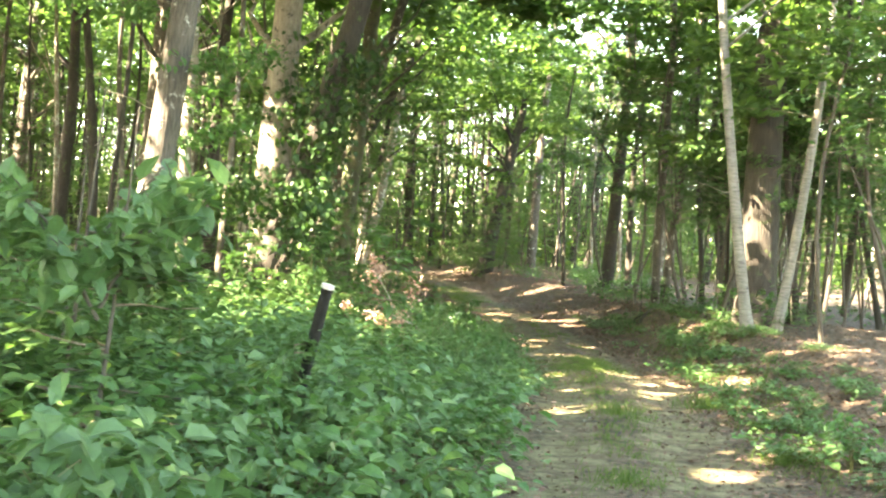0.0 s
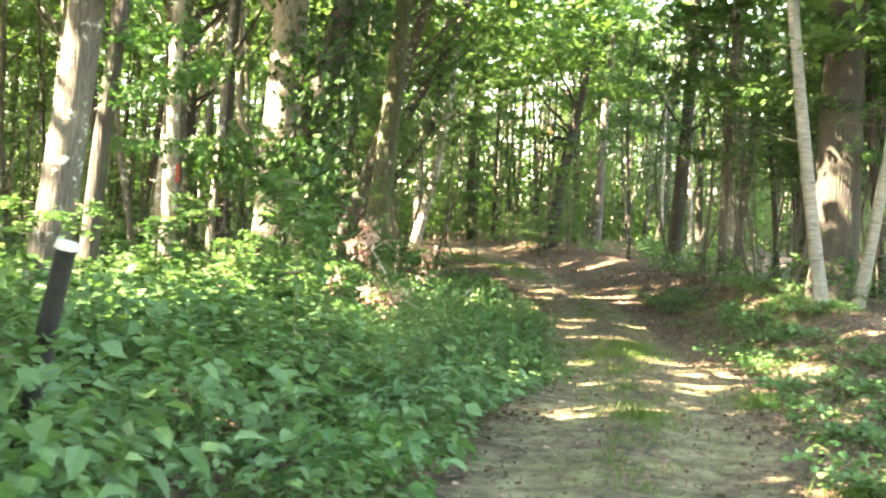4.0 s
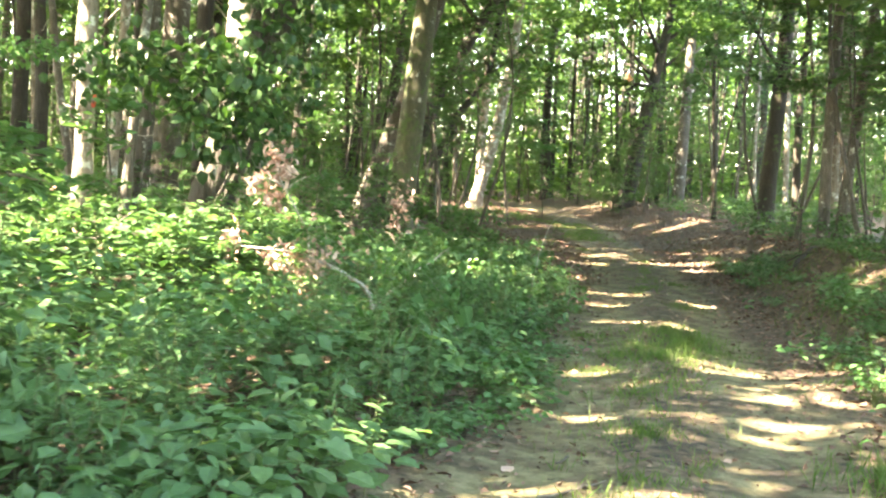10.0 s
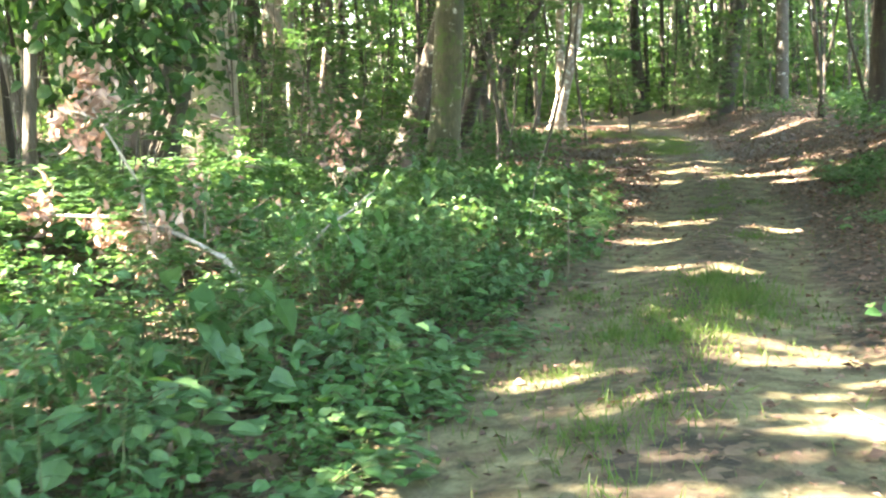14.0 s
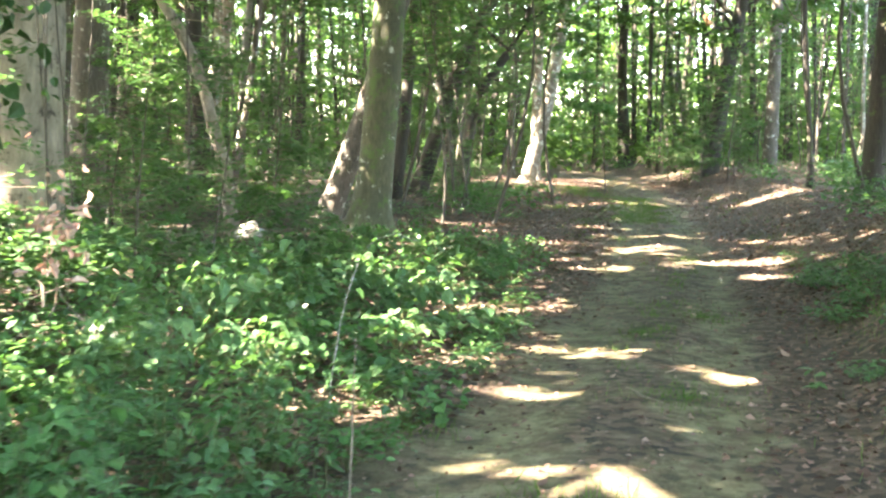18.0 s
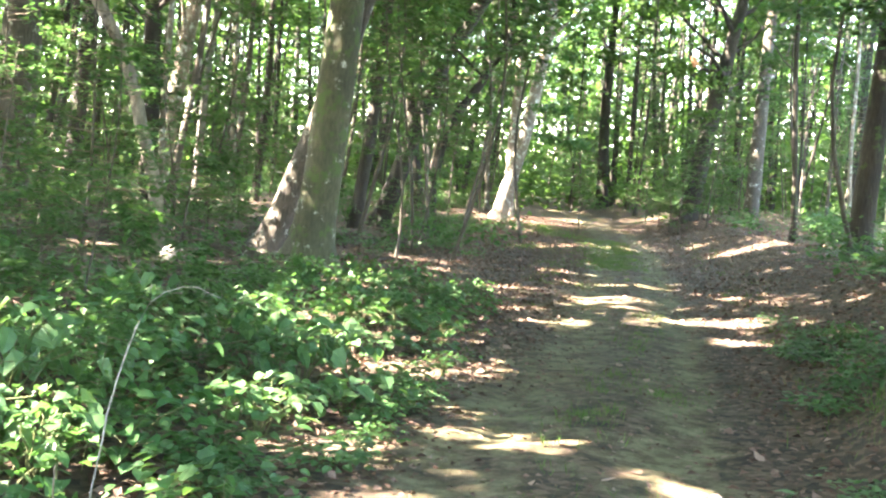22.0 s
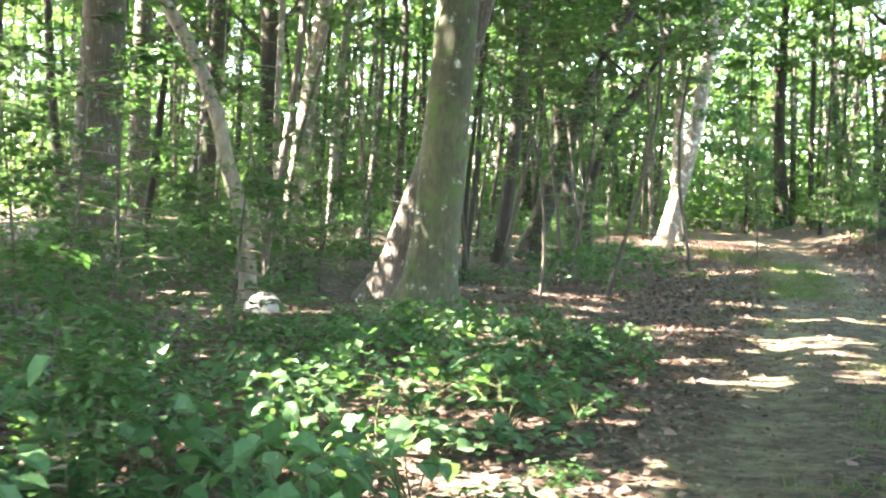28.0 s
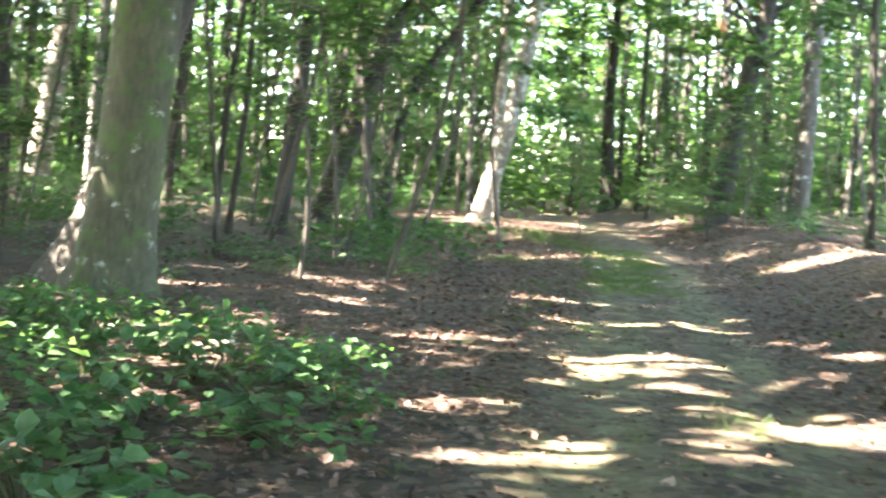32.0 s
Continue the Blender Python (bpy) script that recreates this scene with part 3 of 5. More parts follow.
for i, (x, y) in enumerate(spots):
    src = stock[i % len(stock)]
    if i < len(stock):
        if in_glade(x, y) or over_track(x, y):
            x += 34.0
        src.matrix_basis = pose(x, y, float(ground_z(x, y)), 0, 0, rng.uniform(0, 360))
    elif not ((24.5 < y < 31.5 and -9.4 < x < -5.5) or (-10.8 < x < -8.8 and 13 < y < 17.5) or (-10.6 < x < -7.0 and -9 < y < -3) or (-12 < x < -11 and -4.5 < y < -3) or (-9 < x < -8 and 5 < y < 6.5)):
        plant(src, x, y, rng.uniform(0, 360), x > 36 or y < -40 or y > 42 or x < -44 or in_glade(x, y) or (y > 20 and i % 5 < 2))

def canopy():
    """Leaves added overhead for dappled shade, mostly unseen, in clumps, open along the sun's way to the sunny spots on
    the ground.
    """
    r = np.random.default_rng(95)
    step = math.cos(SUN_EL) / math.sin(SUN_EL)
    k = 6600
    g = np.stack([r.uniform(-30, 13, k), np.where(r.random(k) < 0.24, r.uniform(0, 22, k), r.uniform(-33, 62, k))], 1)
    q = np.random.default_rng(96)
    # extra clumps where the track and thicket edge are to lie darker
    g[:110] = np.stack([q.uniform(-0.6, 2.3, 110), q.uniform(-5.6, 4.0, 110)], 1)
    g[110:165] = np.stack([q.uniform(-1.9, 0.9, 55), q.uniform(-16.6, -12.6, 55)], 1)
    h = r.uniform(8.5, 16.0, k) + np.clip(g[:, 1] - 4, 0, 6) * 0.2
    c = np.stack([g[:, 0] + math.sin(SUN_AZ) * step * h, g[:, 1] + math.cos(SUN_AZ) * step * h, h], 1)
    n = 350000
    p = c[r.integers(0, k, n)] + r.normal(0, 1, (n, 3)) * np.array([0.44, 0.44, 0.15])
    gx, gy = p[:, 0] - math.sin(SUN_AZ) * step * p[:, 2], p[:, 1] - math.cos(SUN_AZ) * step * p[:, 2]
    # thinned so that more light reaches the thicket and the far wood
    keep = (gx < 4.2) | ((gy > -6.5) & (gx < 10)) | (gy > 4) | (r.random(n) < 0.38)
    keep &= (gy < 21) | (r.random(n) < 0.72)
    wave = 1 + 0.35 * np.sin(gx * 7.1 + gy * 3.3) * np.sin(gy * 6.3 - gx * 2.9)
    for x, y, rad in SPOTS:
        keep &= np.hypot(gx - x, gy - y) > rad * wave
    for x, y, rad in SPECKS:
        keep &= (np.hypot(gx - x, gy - y) > rad * wave) | (np.sin(gx * 8.3 + 2 * np.sin(gy * 4.1)) * np.sin(gy * 9.7 + 2 * np.sin(gx * 5.3)) < 0.05)
    for x, y, rad in GLADES:
        keep &= (np.hypot(gx - x, gy - y) > rad * 0.8 * wave) | (r.random(n) < 0.12)
    p = p[keep]
    n = len(p)
    al = r.normal(0, 1, (n, 3)) * np.array([1, 1, 0.4])
    up = np.stack([r.normal(0, 0.5, n), r.normal(0, 0.5, n), np.ones(n)], 1)
    L = r.uniform(0.26, 0.52, n)
    v, f = cards(p, al, up, L, L * 0.66)
    tagged(new("canopy", mesh_of("canopy", v, f, M_CROWN)), "high green leaf canopy, mostly unseen, added to cast dappled shade", "canopy", kind="stuff")


# sun patches cut through these leaves: speckled areas, then single spots (x, y, radius)
SPECKS = [(-3.2, 19.3, 2.0), (-1.5, -1.4, 0.9), (-1.6, 9.6, 1.7), (0.3, 7.8, 1.4), (-4.6, 9.5, 2.2), (-3.3, 6.2, 1.6), (-3.0, 2.4, 1.6), (-2.6, -2.4, 1.6), (-6.5, 15.5, 2.5), (-2.2, 14.5, 1.6), (3.4, 4.0, 1.4), (2.6, 10.5, 2.0), (-3.4, -1.0, 1.8), (-4.5, 4.0, 1.8), (-4.2, -9.0, 1.6), (-9.0, 9.5, 2.4), (-2.8, -5.0, 1.2)]
SPOTS = [(-1.9, 9.2, 0.3), (-1.2, 10.3, 0.35), (0.55, 8.1, 0.55), (-1.5, 2.5, 0.45), (-0.3, -0.6, 0.42), (-1.1, -0.5, 0.4), (0.5, -4.2, 0.4), (1.15, -1.5, 0.36), (0.62, -1.1, 0.36), (0.2, -0.8, 0.3), (-0.45, -2.4, 0.42), (-0.15, -4.2, 0.34), (1.1, -2.8, 0.34), (-1.0, -1.6, 0.34), (0.3, -3.0, 0.26), (0.5, 5.9, 0.5), (-1.4, 6.4, 0.5), (1.3, -9.8, 0.36), (1.2, -10.9, 0.3), (0.2, -8.1, 0.36), (1.4, -7.5, 0.36), (0.6, -14.5, 0.3), (1.3, -15.5, 0.45),
         (2.2, -14.3, 0.6), (2.9, -8.4, 0.6), (0.1, 22.5, 1.2), (-7.7, 29.6, 1.3), (-6.4, 15.0, 0.5), (-11.6, 10.9, 0.7), (-0.1, 7.6, 0.4), (-3.0, 7.1, 0.4), (-6.0, 17.4, 0.5), (0.2, -12.4, 0.3)]
SPOTS += [(-2.7, 1.7, 0.55), (-1.5, -1.4, 0.4), (-2.2, 3.2, 0.5), (-1.85, 1.4, 0.75), (-1.05, 0.25, 0.4), (-3.1, 2.75, 0.95), (-4.55, 2.4, 0.4), (-1.75, 10.2, 0.5), (-1.05, 8.8, 0.35), (-1.55, 5.8, 0.42), (-2.25, 7.3, 0.4), (-3.5, 10.2, 0.4), (-5.8, 14.4, 0.5), (-5.7, 16.1, 0.5), (-3.7, 14.9, 0.5), (-0.6, 6.9, 0.35), (-2.6, 12.6, 0.4), (-4.9, 12.0, 0.4), (-1.3, 13.2, 0.4), (-4.2, 6.4, 0.4), (0.3, 11.5, 0.5), (-4.6, 8.2, 0.4), (-4.4, -7.0, 1.0), (-3.0, -7.6, 0.9), (-4.2, -2.0, 1.0), (-1.2, -3.2, 0.5), (-2.3, -14.0, 0.6), (-7.2, -4.5, 1.2), (-2.2, -0.6, 0.35), (-3.4, 0.4, 0.45), (-3.2, -3.1, 0.45), (-2.0, -4.5, 0.4), (-2.0, 0.9, 0.3), (-4.0, 4.6, 0.5), (-3.2, -11.2, 0.7), (-5.6, -6.2, 1.2), (-6.4, -8.0, 1.1), (-5.0, -9.2, 0.8), (-8.1, 12.5, 0.6), (-7.4, 12.9, 0.55), (-8.3, 9.0, 0.5)]
canopy()

# slim trees whose crowns close over the far part of the track
for i in range(12):
    y = 17.0 + 2.8 * i
    x = float(trail_x(y)) + ((4.6 + 0.9 * (i % 3)) if i % 2 else -(7.0 + 0.9 * (i % 3)))
    if any((x - a) ** 2 + (y - b) ** 2 < 9 for a, b in FIXED):
        continue
    plant(stock[i % 4], x, y, 77 * i)

for i, (x, y) in enumerate(((5.4, -1.0), (6.6, 4.0), (4.6, 9.5), (5.2, 14.0), (7.4, -8.5), (-6.5, 44.0), (-14.5, 46.0), (-3.0, 47.5), (-11.0, 51.5), (0.5, 43.0), (-17.5, 41.0))):
    plant(stock[(0, 8, 3, 10, 2, 1, 9, 7)[i % 8]], x, y, 97 * i)
# trees added to shade the track and bank, several out of view
for i, (x, y) in enumerate(((-5.5, -21.0), (-6.6, -15.6), (-15.4, -25.5), (-12.6, -22.0), (-7.6, -24.6), (-6.4, -28.0), (-8.9, -9.0), (-8.3, -5.2), (-9.9, 1.0), (-6.9, -7.4), (-6.7, -3.2), (-8.0, -13.4), (-7.8, -16.4), (-9.6, -15.2), (-5.0, -24.8))):
    plant(stock[(4, 9, 5, 12, 4, 9, 2, 7, 2, 12, 2, 7, 12, 7, 9)[i]], x, y, 130 * i)


# ---- saplings of the understorey ----
def sapling_meshes(seed, height, reach, sprays, per, size, low, stout=1.0):
    r = np.random.default_rng(seed)
    z = np.linspace(-0.15, height, 9)
    P = np.stack([0.05 * height * np.sin(z * 0.7 + seed), 0.05 * height * np.sin(z * 0.5 + 2 * seed), z], 1)
    v, q = tube(P, stout * (0.009 + 0.0045 * height) * (1 - 0.8 * np.clip(z / height, 0, 1)), 6)
    stem = mesh_of("stem", v, q, M_SLIM if stout == 1.0 else M_STEM, True)
    tw, lv = [], []
    for i in range(sprays):
        h = r.uniform(low, height)
        at = np.array([np.interp(h, z, P[:, j]) for j in range(3)])
        a = r.uniform(0, 6.28)
        ln = reach * r.uniform(0.45, 1.0) * (1.1 - 0.6 * (h / height))
        d = np.array([math.cos(a), math.sin(a), r.uniform(-0.05, 0.35)])
        piece, B = limb_piece(r, at, d, ln, 0.009, 3, sag=0.35, k=5)
        tw.append(piece)
        k = per
        s = r.uniform(0.25, 1.0, k)
        base = np.stack([np.interp(s, np.linspace(0, 1, 5), B[:, j]) for j in range(3)], 1)
        side = np.array([-math.sin(a), math.cos(a), 0])
        off = r.normal(0, 0.16, k)[:, None] * ln * side + np.stack([r.normal(0, 0.05, k), r.normal(0, 0.05, k), r.normal(0, 0.035, k)], 1)
        al = side * np.sign(r.normal(size=k))[:, None] * 0.8 + d * 0.7 + r.normal(0, 0.3, (k, 3))
        al[:, 2] -= 0.25
        up = np.stack([r.normal(0, 0.28, k), r.normal(0, 0.28, k), np.ones(k)], 1)
        L = size * r.uniform(0.7, 1.3, k)
        lv.append(cards(base + off, al, up, L, L * 0.58))
    v, q = joined(tw)
    twigs = mesh_of("branching", v, q, M_TWIG, True)
    v, f = joined(lv)
    return stem, twigs, mesh_of("foliage", v, f, M_SAPLING)


SAPLINGS = [sapling_meshes(1, 3.2, 1.3, 26, 41, 0.097, 0.5), sapling_meshes(2, 4.8, 1.7, 36, 39, 0.108, 0.9), sapling_meshes(3, 2.2, 1.0, 20, 44, 0.092, 0.3),
            sapling_meshes(4, 6.5, 1.9, 40, 39, 0.113, 1.8), sapling_meshes(5, 5.5, 2.1, 34, 41, 0.124, 2.4), sapling_meshes(6, 7.5, 2.2, 42, 41, 0.135, 3.2)]


def make_sapling(x, y, kind, turn, scale=1.0, lean=0.0):
    t = thing("sapling", "leafy green sapling of the understorey", "sapling", None, "saplings of the understorey")
    t.matrix_basis = pose(x, y, float(ground_z(x, y)), 0, lean, turn) @ Matrix.Diagonal((scale, scale, scale, 1))
    for name, me in zip(("stem", "branching", "foliage"), SAPLINGS[kind]):
        part(name, me, t, kind="" if name == "stem" else "stuff")
    return t


def plant_saplings(want, ys, xs, keep_off, kinds, seed):
    r = np.random.default_rng(seed)
    k = tries = 0
    while k < want and tries < 9000:
        tries += 1
        y, x = r.uniform(*ys), r.uniform(*xs)
        s = x - trail_x(y)
        if abs(s) < keep_off or in_glade(x, y, 0.8) or (-31 < y < 14 and -7.8 < s < 0) or (-14.5 < x < -6 and 3 < y < 14) or any((x - a) ** 2 + (y - b) ** 2 < 0.8 for a, b in FIXED):
            continue
        make_sapling(x, y, int(r.choice(kinds)), r.uniform(0, 360), r.uniform(0.85, 1.3), r.normal(0, 3))
        k += 1


plant_saplings(84, (22, 56), (-34, 14), 3.6, (0, 1, 2, 3, 4, 5), 61)
plant_saplings(32, (-14, 22), (3.5, 13), 4.6, (1, 3, 4, 5, 4), 62)
plant_saplings(27, (4, 24), (-26, -7), 4.0, (0, 1, 2, 3), 63)
plant_saplings(18, (-26, 4), (-22, -8), 6.0, (0, 1, 3), 64)
plant_saplings(16, (-3, 15), (4.6, 9.5), 4.4, (3, 4, 5), 71)
plant_saplings(13, (14, 38), (-38, -20), 5.0, (3, 4, 1), 74)
plant_saplings(8, (-24, 6), (6.5, 15), 5.0, (3, 5, 4), 73)
plant_saplings(12, (38, 60), (-22, 2), 3.0, (4, 5), 72)
sr = np.random.default_rng(70)
for i in range(8):
    y = -24.0 + 1.1 * i
    make_sapling(float(trail_x(y)) - sr.uniform(9.0, 12.5), y, (1, 3, 1, 4)[i % 4], sr.uniform(0, 360), sr.uniform(0.9, 1.2), sr.normal(0, 3))


def line_track(want, ys, near, far, kinds, seed):
    r = np.random.default_rng(seed)
    for i in range(want):
        y = r.uniform(*ys)
        make_sapling(float(trail_x(y) + r.uniform(near, far)), y, int(r.choice(kinds)), r.uniform(0, 360), r.uniform(1.0, 1.35), r.normal(0, 4))


line_track(13, (-3, 30), 3.6, 6.5, (4, 5), 65)
line_track(9, (15, 36), -6.5, -4.0, (4, 5), 66)
line_track(16, (4, 34), -14, -5.5, (2, 2, 0), 67)
line_track(8, (30, 44), 1.8, 5.0, (2, 0, 1), 68)
line_track(10, (46, 62), -4, 6.0, (0, 1, 3), 69)
for x, y, kind, scale in ((4.6, -5.6, 5, 1.1), (5.6, -8.2, 4, 1.1), (4.0, 0.4, 5, 1.15), (4.9, 2.4, 4, 1.2), (3.1, 4.5, 5, 1.3), (2.6, 10.5, 5, 1.3), (1.9, 16.0, 5, 1.3), (-5.6, 15.5, 5, 1.2), (-6.2, 22.4, 5, 1.2), (-6.2, -1.0, 0, 1.0), (-8.8, 3.0, 0, 1.0), (-5.3, 0.7, 0, 0.75), (-6.4, 1.7, 1, 0.7), (-4.9, 1.5, 1, 0.55), (-7.2, 3.1, 0, 0.85),
                          (-10.4, 12.8, 0, 0.9), (-3.6, 33.0, 2, 1.2), (-2.2, 34.5, 0, 1.1), (-5.4, 38.5, 0, 1.0), (-6.4, 30.8, 0, 1.25), (-1.6, 35.2, 2, 1.3), (-4.4, 36.5, 2, 1.2)):
    make_sapling(x, y, kind, rng.uniform(0, 360), scale)


# ---- far woods: foliage and poles past the countable trees ----
def far_woods():
    r = np.random.default_rng(31)
    n, k = 175000, 3400
    ca = np.where(r.random(k) < 0.84, r.uniform(radians(58), radians(152), k), r.uniform(0, 2 * np.pi, k))
    cz, cr = 0.1 + 18 * r.random(k) ** 1.7, 36 + 56 * r.random(k) ** 0.85
    pick = r.integers(0, k, n)
    p = np.stack([np.cos(ca[pick]) * cr[pick], np.sin(ca[pick]) * cr[pick] + 8, cz[pick]], 1) + r.normal(0, 1, (n, 3)) * np.array([1.8, 1.8, 0.75])
    p[:, 2] = np.abs(p[:, 2]) + ground_z(p[:, 0], p[:, 1])
    p = p[(np.abs(p[:, 0] - trail_x(p[:, 1])) > 2.2) | (p[:, 1] > 50)]
    n = len(p)
    al = r.normal(0, 1, (n, 3)) * np.array([1, 1, 0.4])
    up = np.stack([r.normal(0, 0.5, n), r.normal(0, 0.5, n), np.ones(n)], 1)
    L = r.uniform(0.28, 0.62, n) * np.interp(np.hypot(p[:, 0], p[:, 1] - 8), [36, 65, 94], [0.6, 1.15, 2.2])
    v, f = cards(p, al, up, L, L * 0.7)
    tagged(new("far_woods", mesh_of("far_woods", v, f, M_CROWN)), "dense sunlit green foliage of the far woods", "woods", kind="stuff")
    poles = []
    for i in range(680):
        a, d = (r.uniform(radians(58), radians(152)) if i % 4 else r.uniform(0, 6.28)), r.uniform(38, 95)
        x, y = math.cos(a) * d, math.sin(a) * d + 10
        if abs(x - trail_x(y)) < 3:
            continue
        h = r.uniform(12, 18)
        lean = r.normal(0, 0.06, 2)
        z0 = float(ground_z(x, y))
        zz = np.linspace(-0.3, h, 4)
        P = np.stack([x + lean[0] * zz, y + lean[1] * zz, z0 + zz], 1)
        poles.append(tube(P, r.uniform(0.04, 0.15) * np.array([1.1, 0.9, 0.7, 0.3]), 6))
    v, q = joined(poles)
    tagged(new("far_trunks", mesh_of("far_trunks", v, q, M_OAK, True)), "slender dark trunks of the far woods", "woods", kind="stuff")


far_woods()


# ---- undergrowth ----
def shrub_meshes(seed, radius, height, count, size, material, fine, broad=(0.62, 0.82)):
    """A low mound of leaves on arching stems."""
    r = np.random.default_rng(seed)
    stems = []
    tips = []
    for i in range(11):
        a = r.uniform(0, 6.28)
        d = radius * r.uniform(0.3, 1.0)
        top = height * r.uniform(0.6, 1.0)
        s = np.linspace(0, 1, 6)
        P = np.stack([np.cos(a) * d * s ** 1.4, np.sin(a) * d * s ** 1.4, -0.06 + top * np.sin(s * 1.75) / 0.985], 1)
        P += r.normal(0, 0.012, P.shape)
        stems.append(tube(P, 0.006 * (1.1 - 0.8 * s), 3))
        tips.append(P)
    v, q = joined(stems)
    stem = mesh_of("branching", v, q, M_STEM, True)
    T = np.stack(tips)
    w, u = r.integers(0, 11, count), r.uniform(0.3, 1.0, count) ** 0.7
    base = np.stack([np.array([np.interp(uu, np.linspace(0, 1, 6), T[i, :, j]) for i, uu in zip(w, u)]) for j in range(3)], 1)
    base += r.normal(0, 1, (count, 3)) * np.array([0.12, 0.12, 0.06]) * (radius / 0.5)
    base[:, 2] = np.maximum(base[:, 2], 0.03)
    out = base * np.array([1, 1, 0.0])
    al = unit(out + 1e-6) * 0.7 + r.normal(0, 0.7, (count, 3))
    al[:, 2] = al[:, 2] * 0.35 - 0.12
    up = np.stack([r.normal(0, 0.35, count), r.normal(0, 0.35, count), np.ones(count)], 1)
    L = size * r.uniform(0.55, 1.3, count)
    v, f = (blades if fine else cards)(base, al, up, L, L * r.uniform(*broad, count))
    RAW[stem.name] = (*cards(base, al, up, L, L * 0.72), material)
    return stem, mesh_of("foliage", v, f, material)


RAW, REST = {}, {}
TALL = [shrub_meshes(300 + i, 0.55, 0.95, 300, (0.098, 0.115, 0.085, 0.10, 0.09)[i], (M_SHRUB, M_SHRUB, M_SHRUB, M_SHRUB, M_WEED)[i], True) for i in range(5)]
MIDS = [shrub_meshes(310 + i, 0.50, 0.60, 250, (0.090, 0.105, 0.075, 0.09, 0.08)[i], (M_SHRUB, M_SHRUB, M_SHRUB, M_WEED, M_WEED)[i], True) for i in range(5)]
LOWS = [shrub_meshes(320 + i, 0.42, 0.32, 150, 0.080, (M_SHRUB, M_SHRUB, M_WEED, M_SHRUB)[i], True) for i in range(4)]
LOOSE = [shrub_meshes(360 + i, 0.46, 0.36, (64, 84, 52, 74)[i], (0.095, 0.085, 0.11, 0.09)[i], M_WEED if i % 2 else M_SHRUB, True, (0.78, 0.98)) for i in range(4)]
BACK = [shrub_meshes(330 + i, 0.80, 1.00, 360, 0.12, M_SHRUB, False) for i in range(3)]
FLOOR = [shrub_meshes(350 + i, 0.70, 0.55, 150, 0.11, M_SAPLING, False) for i in range(3)]
YOUNG = [shrub_meshes(340 + i, 0.34, 0.50, 130, 0.070, M_WEED, True) for i in range(3)]


def make_shrub(meshes, x, y, turn, scale, label, group, tall=1.0, rest=False):
    """A shrub as a thing of its own, or, where it is one of the many at the back, a share of the joined undergrowth."""
    if rest:
        v, f, material = RAW[meshes[0].name]
        m = pose(x, y, float(ground_z(x, y)), 0, 0, turn) @ Matrix.Diagonal((scale, scale, scale * tall, 1))
        a = np.array(m)
        REST.setdefault(material, []).append((v @ a[:3, :3].T + a[:3, 3], f))
        return
    t = thing("shrub", label, "shrub", None, group)
    t.matrix_basis = pose(x, y, float(ground_z(x, y)), 0, 0, turn) @ Matrix.Diagonal((scale, scale, scale * tall, 1))
    for name, me in zip(("branching", "foliage"), meshes):
        part(name, me, t, kind="stuff")
    return t


